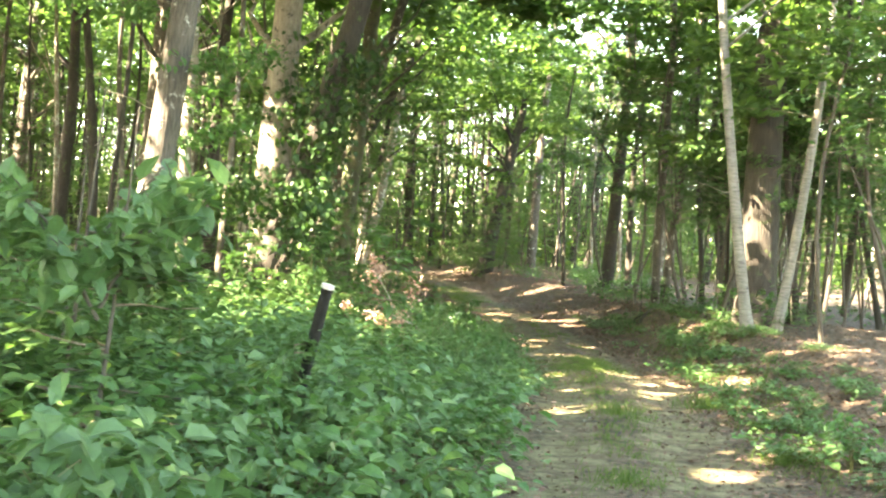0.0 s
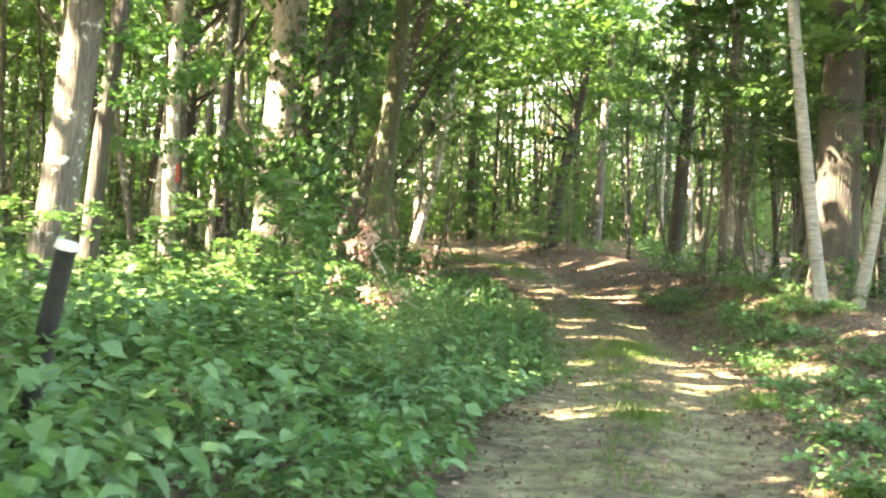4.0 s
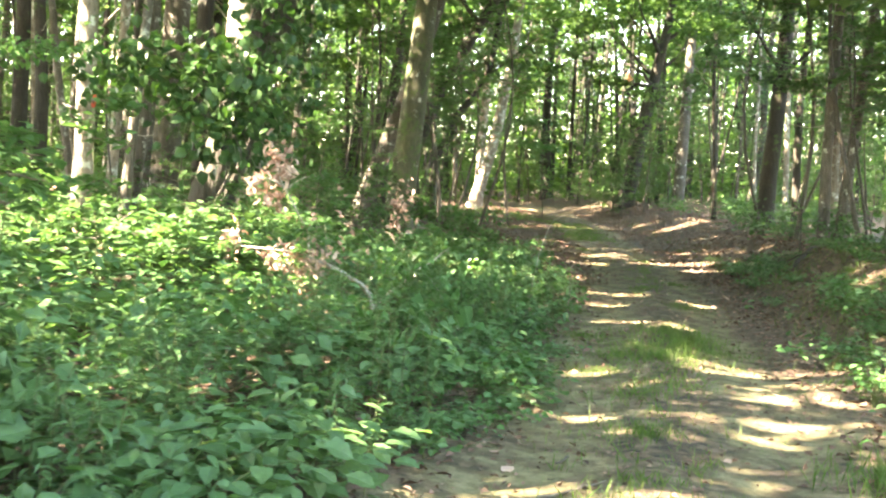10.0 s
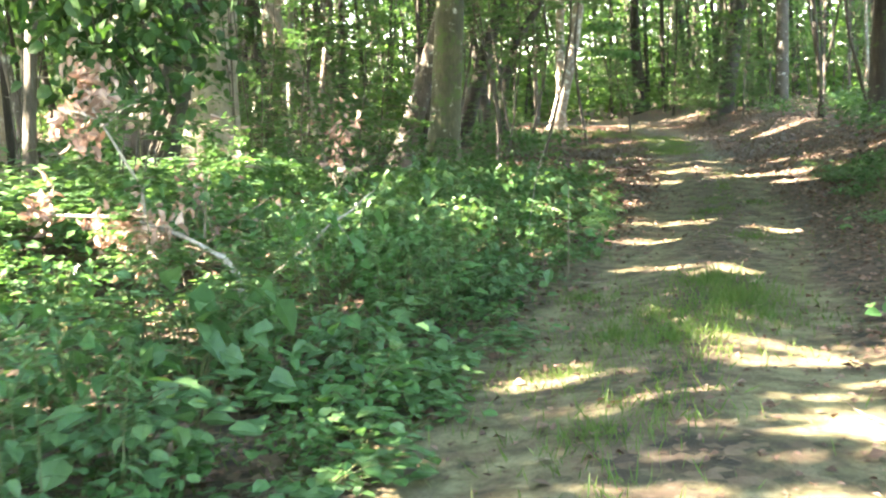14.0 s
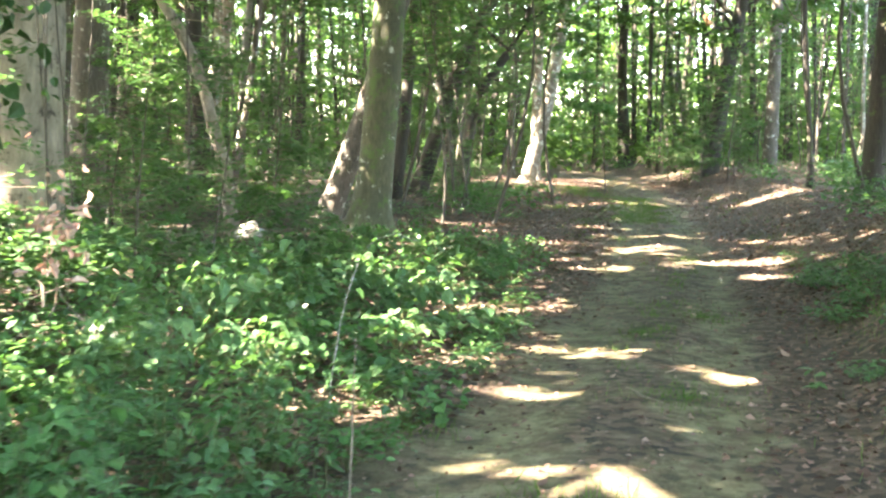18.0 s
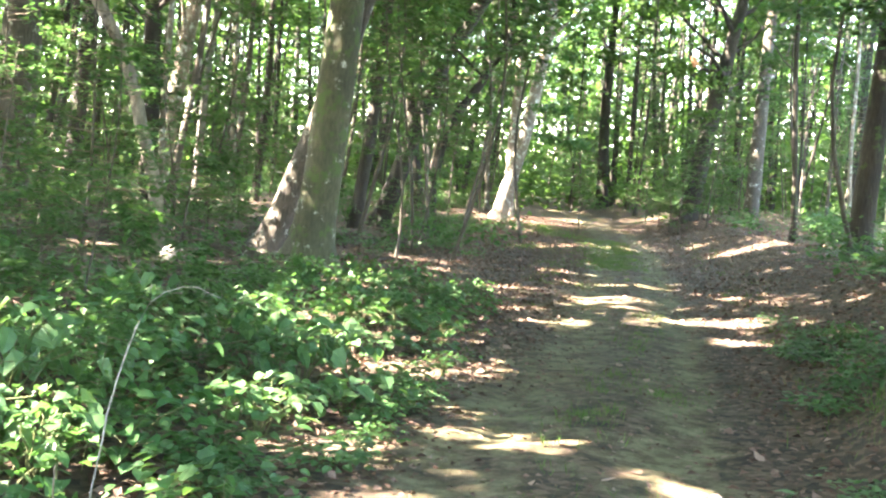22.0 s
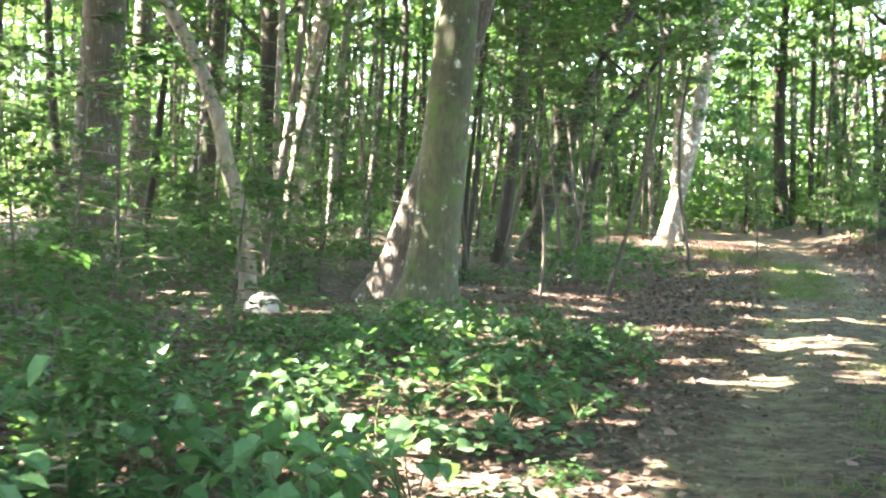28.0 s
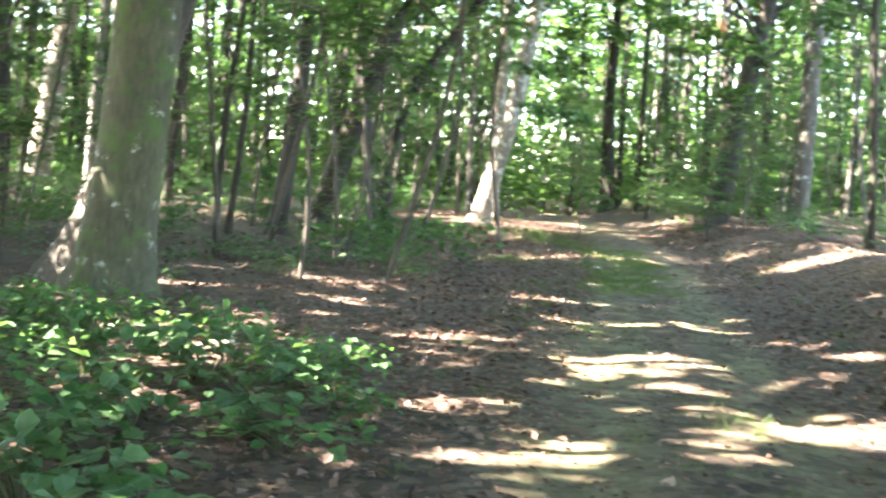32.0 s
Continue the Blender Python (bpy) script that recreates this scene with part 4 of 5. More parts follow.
def thicket():
    r = np.random.default_rng(41)
    taken = []
    for want, gap, lo, hi in ((470, 0.46, 1.15, 6.2), (60, 1.0, 6.0, 12.0)):
        n = tries = 0
        while n < want and tries < 12000:
            tries += 1
            y = r.uniform(-31.5, 8.5)
            s = r.uniform(lo, hi)
            edge = np.interp(y, [-32, -22, -12, -7, -3, 1, 4, 8.5], [1.15, 1.15, 1.2, 1.3, 1.4, 1.6, 1.95, 2.7])
            if s < edge + 0.3 * math.sin(y * 1.3) * math.sin(y * 0.7):
                continue
            x = trail_x(y) - s
            if any(abs(x - a) < gap and abs(y - b) < gap and (x - a) ** 2 + (y - b) ** 2 < gap * gap for a, b in taken):
                continue
            thin = np.interp(y, [-32, -9, -2, 3, 5, 8.5], [0.0, 0.0, 0.0, 0.05, 0.25, 0.6])
            if r.random() < thin:
                continue
            if math.hypot(x + 8.1, y - 7.6) < 1.3 or math.hypot(x + 8.5, y - 8.8) < 0.7:
                continue
            taken.append((x, y))
            n += 1
            h = np.interp(y, [-32, -17, -11, -6, -1, 3, 8], [1.05, 1.0, 0.70, 0.58, 0.50, 0.42, 0.34]) * np.interp(s - edge, [0, 0.5, 1.6], [0.5, 0.8, 1.0]) * r.uniform(0.7, 1.25) * (1 + 0.22 * math.sin(x * 1.9 + y * 0.8) * math.sin(y * 1.3 - x * 0.5))
            if math.hypot(x + 2.5, y + 7.8) < 1.5:
                h *= 0.45
            if s > 4.6:
                pool, base = BACK, 1.0
            elif h > 0.75:
                pool, base = TALL, 0.95
            elif h > 0.42:
                pool, base = MIDS, 0.60
            else:
                pool, base = LOWS, 0.32
            if y > 2 or y > -12 and s < 5.5 and r.random() < np.interp(y, [-12, -6, -1], [0.15, 0.45, 0.9]):
                pool, base = LOOSE, 0.36
            make_shrub(pool[int(r.integers(len(pool)))], x, y, r.uniform(0, 360), r.uniform(0.9, 1.12), "bushy bramble with broad green leaves in the thicket", "brambles of the thicket", max(0.6, h / base), rest=s > 2.2 + (1.1 if y < -22 or y > -7 else 0))
    # bright young growth, here and there, on both sides
    for n in range(60):
        y = r.uniform(-27, 8)
        left = r.random() < 0.72
        s = -r.uniform(1.5, 5.0) if left else r.uniform(1.7, 4.2)
        make_shrub(YOUNG[n % 3], trail_x(y) + s, y, r.uniform(0, 360), r.uniform(0.6, 1.1), "young bright-green leafy plant at the edge of the track", "young plants along the track", r.uniform(0.6, 1.2))
    for n in range(66):
        y = r.uniform(-30, -4) if n % 2 else r.uniform(-7, 5)
        s = r.uniform(1.55, 4.2)
        make_shrub(LOWS[n % 4], trail_x(y) + s, y, r.uniform(0, 360), r.uniform(0.5, 0.9), "low green plant growing on the bank", "low plants of the bank", r.uniform(0.5, 1.0), rest=n > 24)
    for n in range(40):
        y = -15.0 + 0.42 * n
        make_shrub((LOWS + YOUNG)[n % 7], trail_x(y) - r.uniform(1.15, 1.75), y, r.uniform(0, 360), r.uniform(0.5, 0.85), "low leafy plant at the edge of the track", "low plants along the track", r.uniform(0.5, 0.9))
    for n in range(18):
        y = -10.9 + 0.22 * n
        make_shrub(LOOSE[n % 4], trail_x(y) - r.uniform(0.92, 1.25), y, r.uniform(0, 360), r.uniform(0.5, 0.75), "low leafy plant at the edge of the track", "low plants along the track", r.uniform(0.4, 0.7))
    for n in range(42):
        y = -18.0 + 0.36 * n
        make_shrub((LOOSE + YOUNG)[n % 7], trail_x(y) + r.uniform(1.25, 2.9), y, r.uniform(0, 360), r.uniform(0.6, 1.0), "low green plant growing on the bank", "low plants of the bank", r.uniform(0.5, 0.9))
    for n in range(12):
        y = -6.0 + 1.2 * n
        make_shrub(LOWS[n % 4], trail_x(y) + r.uniform(1.3, 2.3), y, r.uniform(0, 360), r.uniform(0.6, 1.0), "low green plant growing on the bank", "low plants of the bank", r.uniform(0.5, 0.9))
    for n in range(80):
        x, y = r.uniform(-16, -7), r.uniform(8, 19)
        if math.hypot(x + 8.5, y - 8.8) > 1.3:
            make_shrub(LOOSE[n % 4], x, y, r.uniform(0, 360), r.uniform(0.6, 1.1), "low green growth on the forest floor", "green growth of the forest floor", r.uniform(0.4, 0.8), rest=True)
    for n in range(330):
        y = r.uniform(-4, 44)
        s = -r.uniform(3.2, 22) if n % 5 else r.uniform(3.0, 9)
        if 0 < y < 16 and -9.5 < s < -2:
            continue
        make_shrub(FLOOR[n % 3], trail_x(y) + s, y, r.uniform(0, 360), r.uniform(0.7, 1.5), "low green growth on the forest floor", "green growth of the forest floor", r.uniform(0.5, 1.4), rest=True)
    for material, pieces in REST.items():
        v, f = joined(pieces)
        tagged(new("undergrowth", mesh_of("undergrowth", v, f, material)), "dense green leafy undergrowth among the trees", "undergrowth", kind="stuff")


thicket()


# ---- taller stems that stand out of the thicket ----
SPRIGS = [sapling_meshes(21, 1.35, 0.42, 16, 30, 0.085, 0.2, 0.35), sapling_meshes(22, 1.7, 0.5, 18, 30, 0.095, 0.3, 0.35), sapling_meshes(23, 1.1, 0.38, 13, 30, 0.075, 0.2, 0.35)]
pr = np.random.default_rng(43)
for i in range(46):
    y = pr.uniform(-25, 1) if i % 3 else pr.uniform(-12, 2)
    s = pr.uniform(2.0, 6.0)
    x = float(trail_x(y) - s)
    t = thing("sprig", "slender leafy shoot standing out of the undergrowth", "shoot", None, "leafy shoots of the thicket")
    k = pr.uniform(0.75, 1.15) * (1.0 if y < -9 else 0.8)
    t.matrix_basis = pose(x, y, float(ground_z(x, y)), 0, pr.normal(0, 6), pr.uniform(0, 360)) @ Matrix.Diagonal((k, k, k, 1))
    for name, me in zip(("stem", "branching", "foliage"), SPRIGS[i % 3]):
        part(name, me, t, kind="" if name == "stem" else "stuff")
for x, y, kind, scale in ((-2.35, -20.4, 2, 1.05), (-2.75, -19.9, 2, 1.1), (-3.3, -18.7, 2, 0.95), (-4.0, -16.2, 2, 1.0), (-4.6, -17.0, 2, 1.0), (-5.4, -14.8, 2, 0.95), (-6.6, -16.0, 0, 0.9), (-7.4, -12.0, 2, 0.9)):
    make_sapling(x, y, kind, 40 * x, scale)


def stalk_meshes(seed, height, stalks):
    """Upright stalks close together, set with narrow leaves all the way up."""
    r = np.random.default_rng(seed)
    stems, lv = [], []
    for i in range(stalks):
        x, y = r.normal(0, 0.14, 2)
        h, k = height * r.uniform(0.7, 1.1), int(r.integers(20, 30))
        bow = r.normal(0, 0.10, 2)
        u = np.linspace(0, 1, 5)
        P = np.stack([x + bow[0] * u ** 2, y + bow[1] * u ** 2, -0.04 + h * u], 1)
        stems.append(tube(P, 0.004 * (1.2 - u), 3))
        q = r.uniform(0.25, 1.0, k)
        at = np.stack([np.interp(q, u, P[:, j]) for j in range(3)], 1)
        a = r.uniform(0, 6.28, k)
        al = np.stack([np.cos(a), np.sin(a), r.uniform(-0.3, 0.5, k)], 1)
        L = r.uniform(0.07, 0.13, k) * (1.15 - 0.5 * q)
        lv.append(blades(at, al, np.stack([r.normal(0, 0.2, k), r.normal(0, 0.2, k), np.ones(k)], 1), L, L * 0.26, 0.1, 0.25))
    v, q = joined(stems)
    w, f = joined(lv)
    return mesh_of("stem", v, q, M_STEM, True), mesh_of("foliage", w, f, M_SHRUB)


STALKS = [stalk_meshes(410 + i, (0.75, 0.6, 0.9)[i], 7) for i in range(3)]
for i in range(42):
    y = pr.uniform(-14.5, -4.0)
    x, k = float(trail_x(y) - pr.uniform(1.25, 2.7)), pr.uniform(0.75, 1.1)
    t = thing("stalk_plant", "clump of upright green stalks with narrow leaves", "plant", pose(x, y, float(ground_z(x, y)), 0, 0, pr.uniform(0, 360)) @ Matrix.Diagonal((k, k, k, 1)), "narrow-leaved plants of the thicket")
    for name, me in zip(("stem", "foliage"), STALKS[i % 3]):
        part(name, me, t, kind="stuff")


# ---- grass, litter ----
def ground_blades():
    r = np.random.default_rng(51)
    tufts = 2500
    y = r.uniform(-30, 30, tufts)
    side = r.random(tufts)
    s = np.where(side < 0.45, r.normal(0, 0.16, tufts), np.where(side < 0.75, 1.5 + np.abs(r.normal(0, 0.5, tufts)), -1.35 - np.abs(r.normal(0, 0.4, tufts))))
    keep = (np.sin(y * 0.9 + 1.0) + np.sin(y * 0.37) + r.normal(0, 0.7, tufts) > -0.1) | (side >= 0.45)
    keep &= ~((y > -4) & (r.random(tufts) < 0.8))
    green = 460      # a green patch on the bend
    y = np.append(y[keep], r.uniform(16.5, 27, green))
    s = np.append(s[keep], r.normal(-0.55, 0.45, green))
    k = 14
    yy = np.repeat(y, k) + r.normal(0, 0.06, len(y) * k)
    xx = trail_x(np.repeat(y, k)) + np.repeat(s, k) + r.normal(0, 0.06, len(y) * k)
    n = len(xx)
    p = np.stack([xx, yy, ground_z(xx, yy) - 0.01], 1)
    al = np.stack([r.normal(0, 0.55, n), r.normal(0, 0.55, n), np.ones(n)], 1)
    up = r.normal(0, 1, (n, 3))
    L = r.uniform(0.04, 0.13, n)
    v, f = cards(p, al, up, L, 0.004 + L * 0.025, 0.1)
    tagged(new("grass", mesh_of("grass", v, f, M_GRASS)), "sparse green grass tufts on the track and its edges", "grass", kind="stuff")
    n = 90000
    y = r.uniform(-28, 40, n)
    start = 0.98 + 0.22 * np.sin(y * 1.9) * np.sin(y * 0.7 + 1) + r.normal(0, 0.24, n)
    s = np.where(r.random(n) < 0.62, -np.abs(r.normal(0, 3.2, n)) - start, np.abs(r.normal(0, 2.6, n)) + start)
    few = r.random(n) < 0.13
    s = np.where(few, r.uniform(-1.2, 1.2, n), s)
    x = trail_x(y) + s
    p = np.stack([x, y, ground_z(x, y) + r.uniform(0.003, 0.022, n)], 1)
    al = r.normal(0, 1, (n, 3)) * np.array([1, 1, 0.22])
    up = np.stack([r.normal(0, 0.5, n), r.normal(0, 0.5, n), np.ones(n)], 1)
    L = r.uniform(0.03, 0.085, n) * np.where(few, 0.62, 1.0)
    v, f = cards(p, al, up, L, L * r.uniform(0.5, 0.8, n), 0.22)
    tagged(new("leaf_litter", mesh_of("leaf_litter", v, f, M_LITTER)), "dry brown fallen leaves covering the forest floor", "leaf litter", kind="stuff")


ground_blades()


# ---- plants with leaves large enough to tell apart ----
def leaf_shape(name, material, seed, teeth=0.0):
    r = np.random.default_rng(seed)
    t = np.linspace(0, 1, 7)
    w = np.sin(np.pi * t ** 0.75) * 0.36 + 0.004
    w[-1] = 0.004
    c = np.stack([t, np.zeros(7), -0.22 * t ** 2], 1)
    a = c + np.stack([np.zeros(7), w, 0.10 * w + r.normal(0, 0.01, 7)], 1)
    b = c + np.stack([np.zeros(7), -w, 0.10 * w + r.normal(0, 0.01, 7)], 1)
    v = np.concatenate([c, a, b])
    q = [(i, i + 1, 8 + i, 7 + i) for i in range(6)] + [(14 + i, 15 + i, i + 1, i) for i in range(6)]
    return mesh_of(name, v, q, material, True)


DRY_LEAVES = [leaf_shape("fallen_leaf", M_LITTER, 5), leaf_shape("fallen_leaf", M_DRY, 6)]
WEED_LEAVES = [leaf_shape("leaf", M_SHRUB, 1), leaf_shape("leaf", M_WEED, 2), leaf_shape("leaf", M_SHRUB, 3)]


def make_weed(x, y, height, leaves, size, which, seed, label):
    r = np.random.default_rng(seed)
    t = thing("leafy_weed", label, "plant", pose(x, y, float(ground_z(x, y)), 0, 0, r.uniform(0, 360)), "broad-leaved plants by the track")
    s = np.linspace(0, 1, 6)
    P = np.stack([0.12 * height * s ** 2, 0.06 * height * np.sin(s * 3), -0.03 + height * s], 1)
    v, q = tube(P, 0.006 * (1.2 - s), 5)
    part("stem", mesh_of("stem", v, q, M_STEM, True), t)
    for i in range(leaves):
        u = r.uniform(0.35, 1.0)
        at = [np.interp(u, s, P[:, j]) for j in range(3)]
        ob = part("leaf", WEED_LEAVES[which], t)
        k = size * r.uniform(0.7, 1.2)
        ob.matrix_local = Matrix.LocRotScale(at, Euler((r.normal(0, 0.25), r.normal(0.05, 0.25), i * 2.4 + r.normal(0, 0.3))), (k, k, k))
    return t


wr = np.random.default_rng(71)
for i in range(34):
    y = wr.uniform(-25, 7)
    left = i % 4
    s = -np.interp(y, [-25, -10, 0, 7], [1.3, 1.35, 2.0, 2.8]) - wr.uniform(0, 0.9) if left else wr.uniform(1.5, 2.6)
    tall = np.interp(y, [-25, -12, 0], [0.8, 0.5, 0.35]) * wr.uniform(0.8, 1.2) if left else 0.2
    make_weed(float(trail_x(y) + s), y, tall, 8, 0.105, i % 3, 500 + i, "broad-leaved green plant at the edge of the track")
make_weed(1.39, -1.6, 0.22, 7, 0.10, 1, 560, "small bright-green seedling beside the track")
make_weed(2.19, -2.4, 0.20, 7, 0.10, 1, 561, "small bright-green seedling on the bank")
make_weed(-1.08, -13.2, 0.50, 6, 0.13, 1, 562, "tall bright-green plant with long narrow blades")


def grass_clump(x, y, radius, count, length, label):
    r = np.random.default_rng(int(abs(x * 100 + y * 10)) + 5)
    count = int(count * 1.5)
    a, d = r.uniform(0, 6.28, count), radius * np.abs(r.normal(0, 0.62, count))
    xx, yy = x + np.cos(a) * d, y + np.sin(a) * d * 1.3
    p = np.stack([xx, yy, ground_z(xx, yy) - 0.01], 1)
    al = np.stack([r.normal(0, 0.5, count), r.normal(0, 0.5, count), np.ones(count)], 1)
    L = length * r.uniform(0.25, 1.1, count)
    v, f = cards(p, al, r.normal(0, 1, (count, 3)), L, 0.004 + L * 0.018, 0.1)
    tagged(new("grass_clump", mesh_of("grass_clump", v, f, M_GRASS)), label, "grass", "grass clumps on the track", "stuff")


for x, y, rad, n, ln in ((0.3, -6.3, 0.5, 420, 0.09), (0.95, -6.2, 0.5, 420, 0.09), (0.1, -7.9, 0.5, 380, 0.08), (-0.3, -5.5, 0.5, 380, 0.09), (0.6, -10.3, 0.5, 380, 0.09), (-0.45, -8.4, 0.45, 380, 0.09), (0.6, -2.2, 0.5, 300, 0.08), (0.3, 1.6, 0.5, 260, 0.08), (0.50, -5.0, 0.42, 420, 0.14), (0.55, -7.2, 0.5, 420, 0.12), (0.15, -7.0, 0.4, 260, 0.1), (-6.0, 27.5, 1.2, 500, 0.18), (-5.7, 21.2, 0.9, 420, 0.16), (-7.0, 29.0, 1.3, 520, 0.2), (0.76, -5.7, 0.40, 420, 0.17), (1.95, -10.9, 0.38, 420, 0.22), (0.5, -9.0, 0.45, 260, 0.12), (0.75, -12.3, 0.45, 420, 0.16), (0.55, -16.5, 0.5, 320, 0.15),
                         (0.45, -20.0, 0.4, 260, 0.15), (-3.4, 22.5, 0.8, 420, 0.15), (-2.4, 12.0, 0.5, 160, 0.1), (2.1, -15.0, 0.5, 340, 0.16), (2.05, -18.0, 0.5, 340, 0.16), (2.0, 0.8, 0.6, 300, 0.15),
                         (2.5, -3.5, 0.8, 420, 0.15), (2.9, -5.6, 0.8, 380, 0.15), (2.6, -1.2, 0.8, 380, 0.14), (3.3, -2.4, 0.8, 380, 0.14), (2.3, 2.6, 0.8, 380, 0.14), (3.0, 1.0, 0.8, 380, 0.14), (2.3, -8.0, 0.7, 320, 0.14), (3.2, 4.2, 0.8, 320, 0.13), (2.4, -12.6, 0.7, 320, 0.14), (-0.1, 0.3, 0.3, 160, 0.1), (-0.75, -3.6, 0.3, 160, 0.1), (-7.4, 30.5, 1.5, 500, 0.2), (-1.07, -13.1, 0.14, 26, 0.42)):
    grass_clump(x, y, rad, n, ln, "clump of green grass growing on the sandy track")


# ---- post, dead branches, sticks, stones ----
def stick_mesh(points, radius, material, seed=1, sides=6, taper=0.7):
    r = np.random.default_rng(seed)
    P = smooth_line(points)
    P = P + r.normal(0, radius * 0.35, P.shape)
    R = radius * (1 - taper * np.linspace(0, 1, len(P)))
    v, q = tube(P, R, sides)
    return mesh_of("branch", v, q, material, True)


def tuft_mesh(centre, spread_by, count, size, material, seed, flat=1.0):
    r = np.random.default_rng(seed)
    p = np.asarray(centre) + r.normal(0, 1, (count, 3)) * np.asarray(spread_by)
    al = r.normal(0, 1, (count, 3)) * np.array([1, 1, flat]) - np.array([0, 0, 0.35])
    L = size * r.uniform(0.6, 1.3, count)
    v, f = blades(p, al, r.normal(0, 1, (count, 3)), L, L * 0.55, 0.35, 0.3)
    return mesh_of("leaf_tuft", v, f, material)


def old_post():
    x, y = -1.90, -18.35
    z = float(ground_z(x, y))
    t = thing("wooden_post", "leaning charred-black wooden post with a pale sawn top", "post", pose(x, y, z, 0, 11.0, 0))
    r = np.random.default_rng(3)
    zz = np.linspace(-0.25, 1.48 - z, 9)
    ang = np.linspace(0, 2 * np.pi, 12, endpoint=False)
    square = 0.037 / np.maximum(np.abs(np.cos(ang)), np.abs(np.sin(ang))) ** 0.75
    R = square[None] * (1 + r.normal(0, 0.03, (9, 12)))
    v, q = tube(np.stack([0 * zz, 0 * zz, zz], 1), R, 12)
    part("shaft", mesh_of("shaft", v, q, M_CHAR, True), t)
    bm = bmesh.new()
    bmesh.ops.create_cone(bm, cap_ends=True, segments=12, radius1=0.049, radius2=0.044, depth=0.025, matrix=pose(0, 0, 1.495 - z, 6, 3, 0))
    me = bpy.data.meshes.new("cap")
    bm.to_mesh(me)
    bm.free()
    me.materials.append(M_CUT)
    part("cap", me, t, "pale weathered sawn top")


old_post()


def dead_bough():
    t = thing("dead_bough", "broken bough with withered pinkish-brown leaves caught in the thicket", "branch", pose(-2.0, -7.2, float(ground_z(-2.0, -7.2))))
    o = np.array([-2.0, -7.2, float(ground_z(-2.0, -7.2))])

    def line(*pts):
        return [np.array(p) - o for p in pts]
    for name, pts, rad in (("main_branch", line((-1.94, -7.15, 0.0), (-2.04, -7.2, 0.40), (-2.33, -7.2, 0.58), (-2.76, -7.2, 0.70), (-3.45, -7.15, 0.72)), 0.026),
                           ("upright_twig", line((-2.60, -7.2, 0.66), (-2.66, -7.2, 0.95), (-2.91, -7.2, 1.34), (-2.96, -7.2, 1.62)), 0.013),
                           ("side_twig", line((-2.86, -7.2, 1.26), (-2.70, -7.15, 1.38), (-2.50, -7.1, 1.40)), 0.007),
                           ("side_twig", line((-2.90, -7.2, 1.30), (-3.05, -7.25, 1.36), (-3.14, -7.25, 1.28)), 0.007)):
        part(name, stick_mesh(pts, rad, M_PALE_TWIG, 5), t, "bleached bare wood")
    for i, (c, sp, n) in enumerate((((-2.96, -7.2, 1.56), (0.06, 0.06, 0.07), 46), ((-2.92, -7.18, 1.40), (0.06, 0.06, 0.05), 36), ((-3.14, -7.25, 1.28), (0.04, 0.04, 0.05), 22), ((-2.98, -7.2, 1.20), (0.05, 0.05, 0.06), 24),
                                    ((-2.62, -7.25, 0.60), (0.12, 0.08, 0.10), 110), ((-2.58, -7.25, 0.42), (0.06, 0.06, 0.08), 50), ((-2.86, -7.15, 0.62), (0.12, 0.08, 0.07), 70), ((-3.35, -7.2, 0.78), (0.05, 0.05, 0.08), 30))):
        part("leaf_tuft", tuft_mesh(np.array(c) - o, np.array(sp) * 0.95, int(n * 1.1), 0.085, M_DRY, 80 + i), t, "withered pinkish-brown leaves", "stuff")


dead_bough()


def dry_heap(x, y, z0, seed, twigs, leaves, reach, height, label, leaf_z):
    """A tangle of dead twigs with dry leaves in it."""
    r = np.random.default_rng(seed)
    g = float(ground_z(x, y))
    t = thing("brush_pile", label, "brush", pose(x, y, g + z0), "piles of dead twigs")
    pieces = []
    for i in range(twigs):
        a, b = r.uniform(-1, 1, 3) * reach, r.uniform(-1, 1, 3) * reach
        a[2], b[2] = r.uniform(-0.03, height * 0.3), r.uniform(0.05, height)
        m = (a + b) / 2 + r.normal(0, 0.06, 3)
        P = smooth_line([a, m, b], 6)
        pieces.append(tube(P, r.uniform(0.004, 0.012) * np.linspace(1, 0.4, 6), 4))
    v, q = joined(pieces)
    part("branching", mesh_of("branching", v, q, M_TWIG, True), t, kind="stuff")
    if leaves:
        part("leaf_tuft", tuft_mesh((0, 0, leaf_z), (reach * 0.4, reach * 0.4, height * 0.3), leaves, 0.075, M_DRY, seed + 1), t, "withered brown leaves", "stuff")


dry_heap(-2.95, -5.9, 0.0, 91, 26, 70, 0.6, 0.85, "tangle of dead twigs with withered leaves in the thicket", 0.6)
dry_heap(-2.62, -4.3, 0.45, 92, 6, 70, 0.24, 0.55, "broken top of a bush with dry brown leaves", 0.55)
dry_heap(-4.6, -8.2, 0.1, 93, 24, 60, 0.8, 0.8, "tangle of pale dead twigs among brambles", 0.4)
dry_heap(0.2, 29.5, 0.0, 94, 70, 120, 1.9, 0.8, "sunlit heap of pale brushwood beside the track", 0.15)
dry_heap(2.6, 14.2, 0.0, 95, 46, 40, 1.2, 0.45, "heap of pale brushwood on the bank", 0.15)
dry_heap(0.9, 17.5, 0.0, 96, 40, 40, 1.0, 0.5, "heap of pale twigs at the foot of the bank", 0.15)


def lone_stick(points, radius, material, label, seed, name="fallen_branch"):
    o = np.array(points[0], float)
    t = stick_mesh([np.array(p) - o for p in points], radius, material, seed)
    ob = new(name, t)
    ob.location = o
    tagged(ob, label, "branch", "fallen branches")


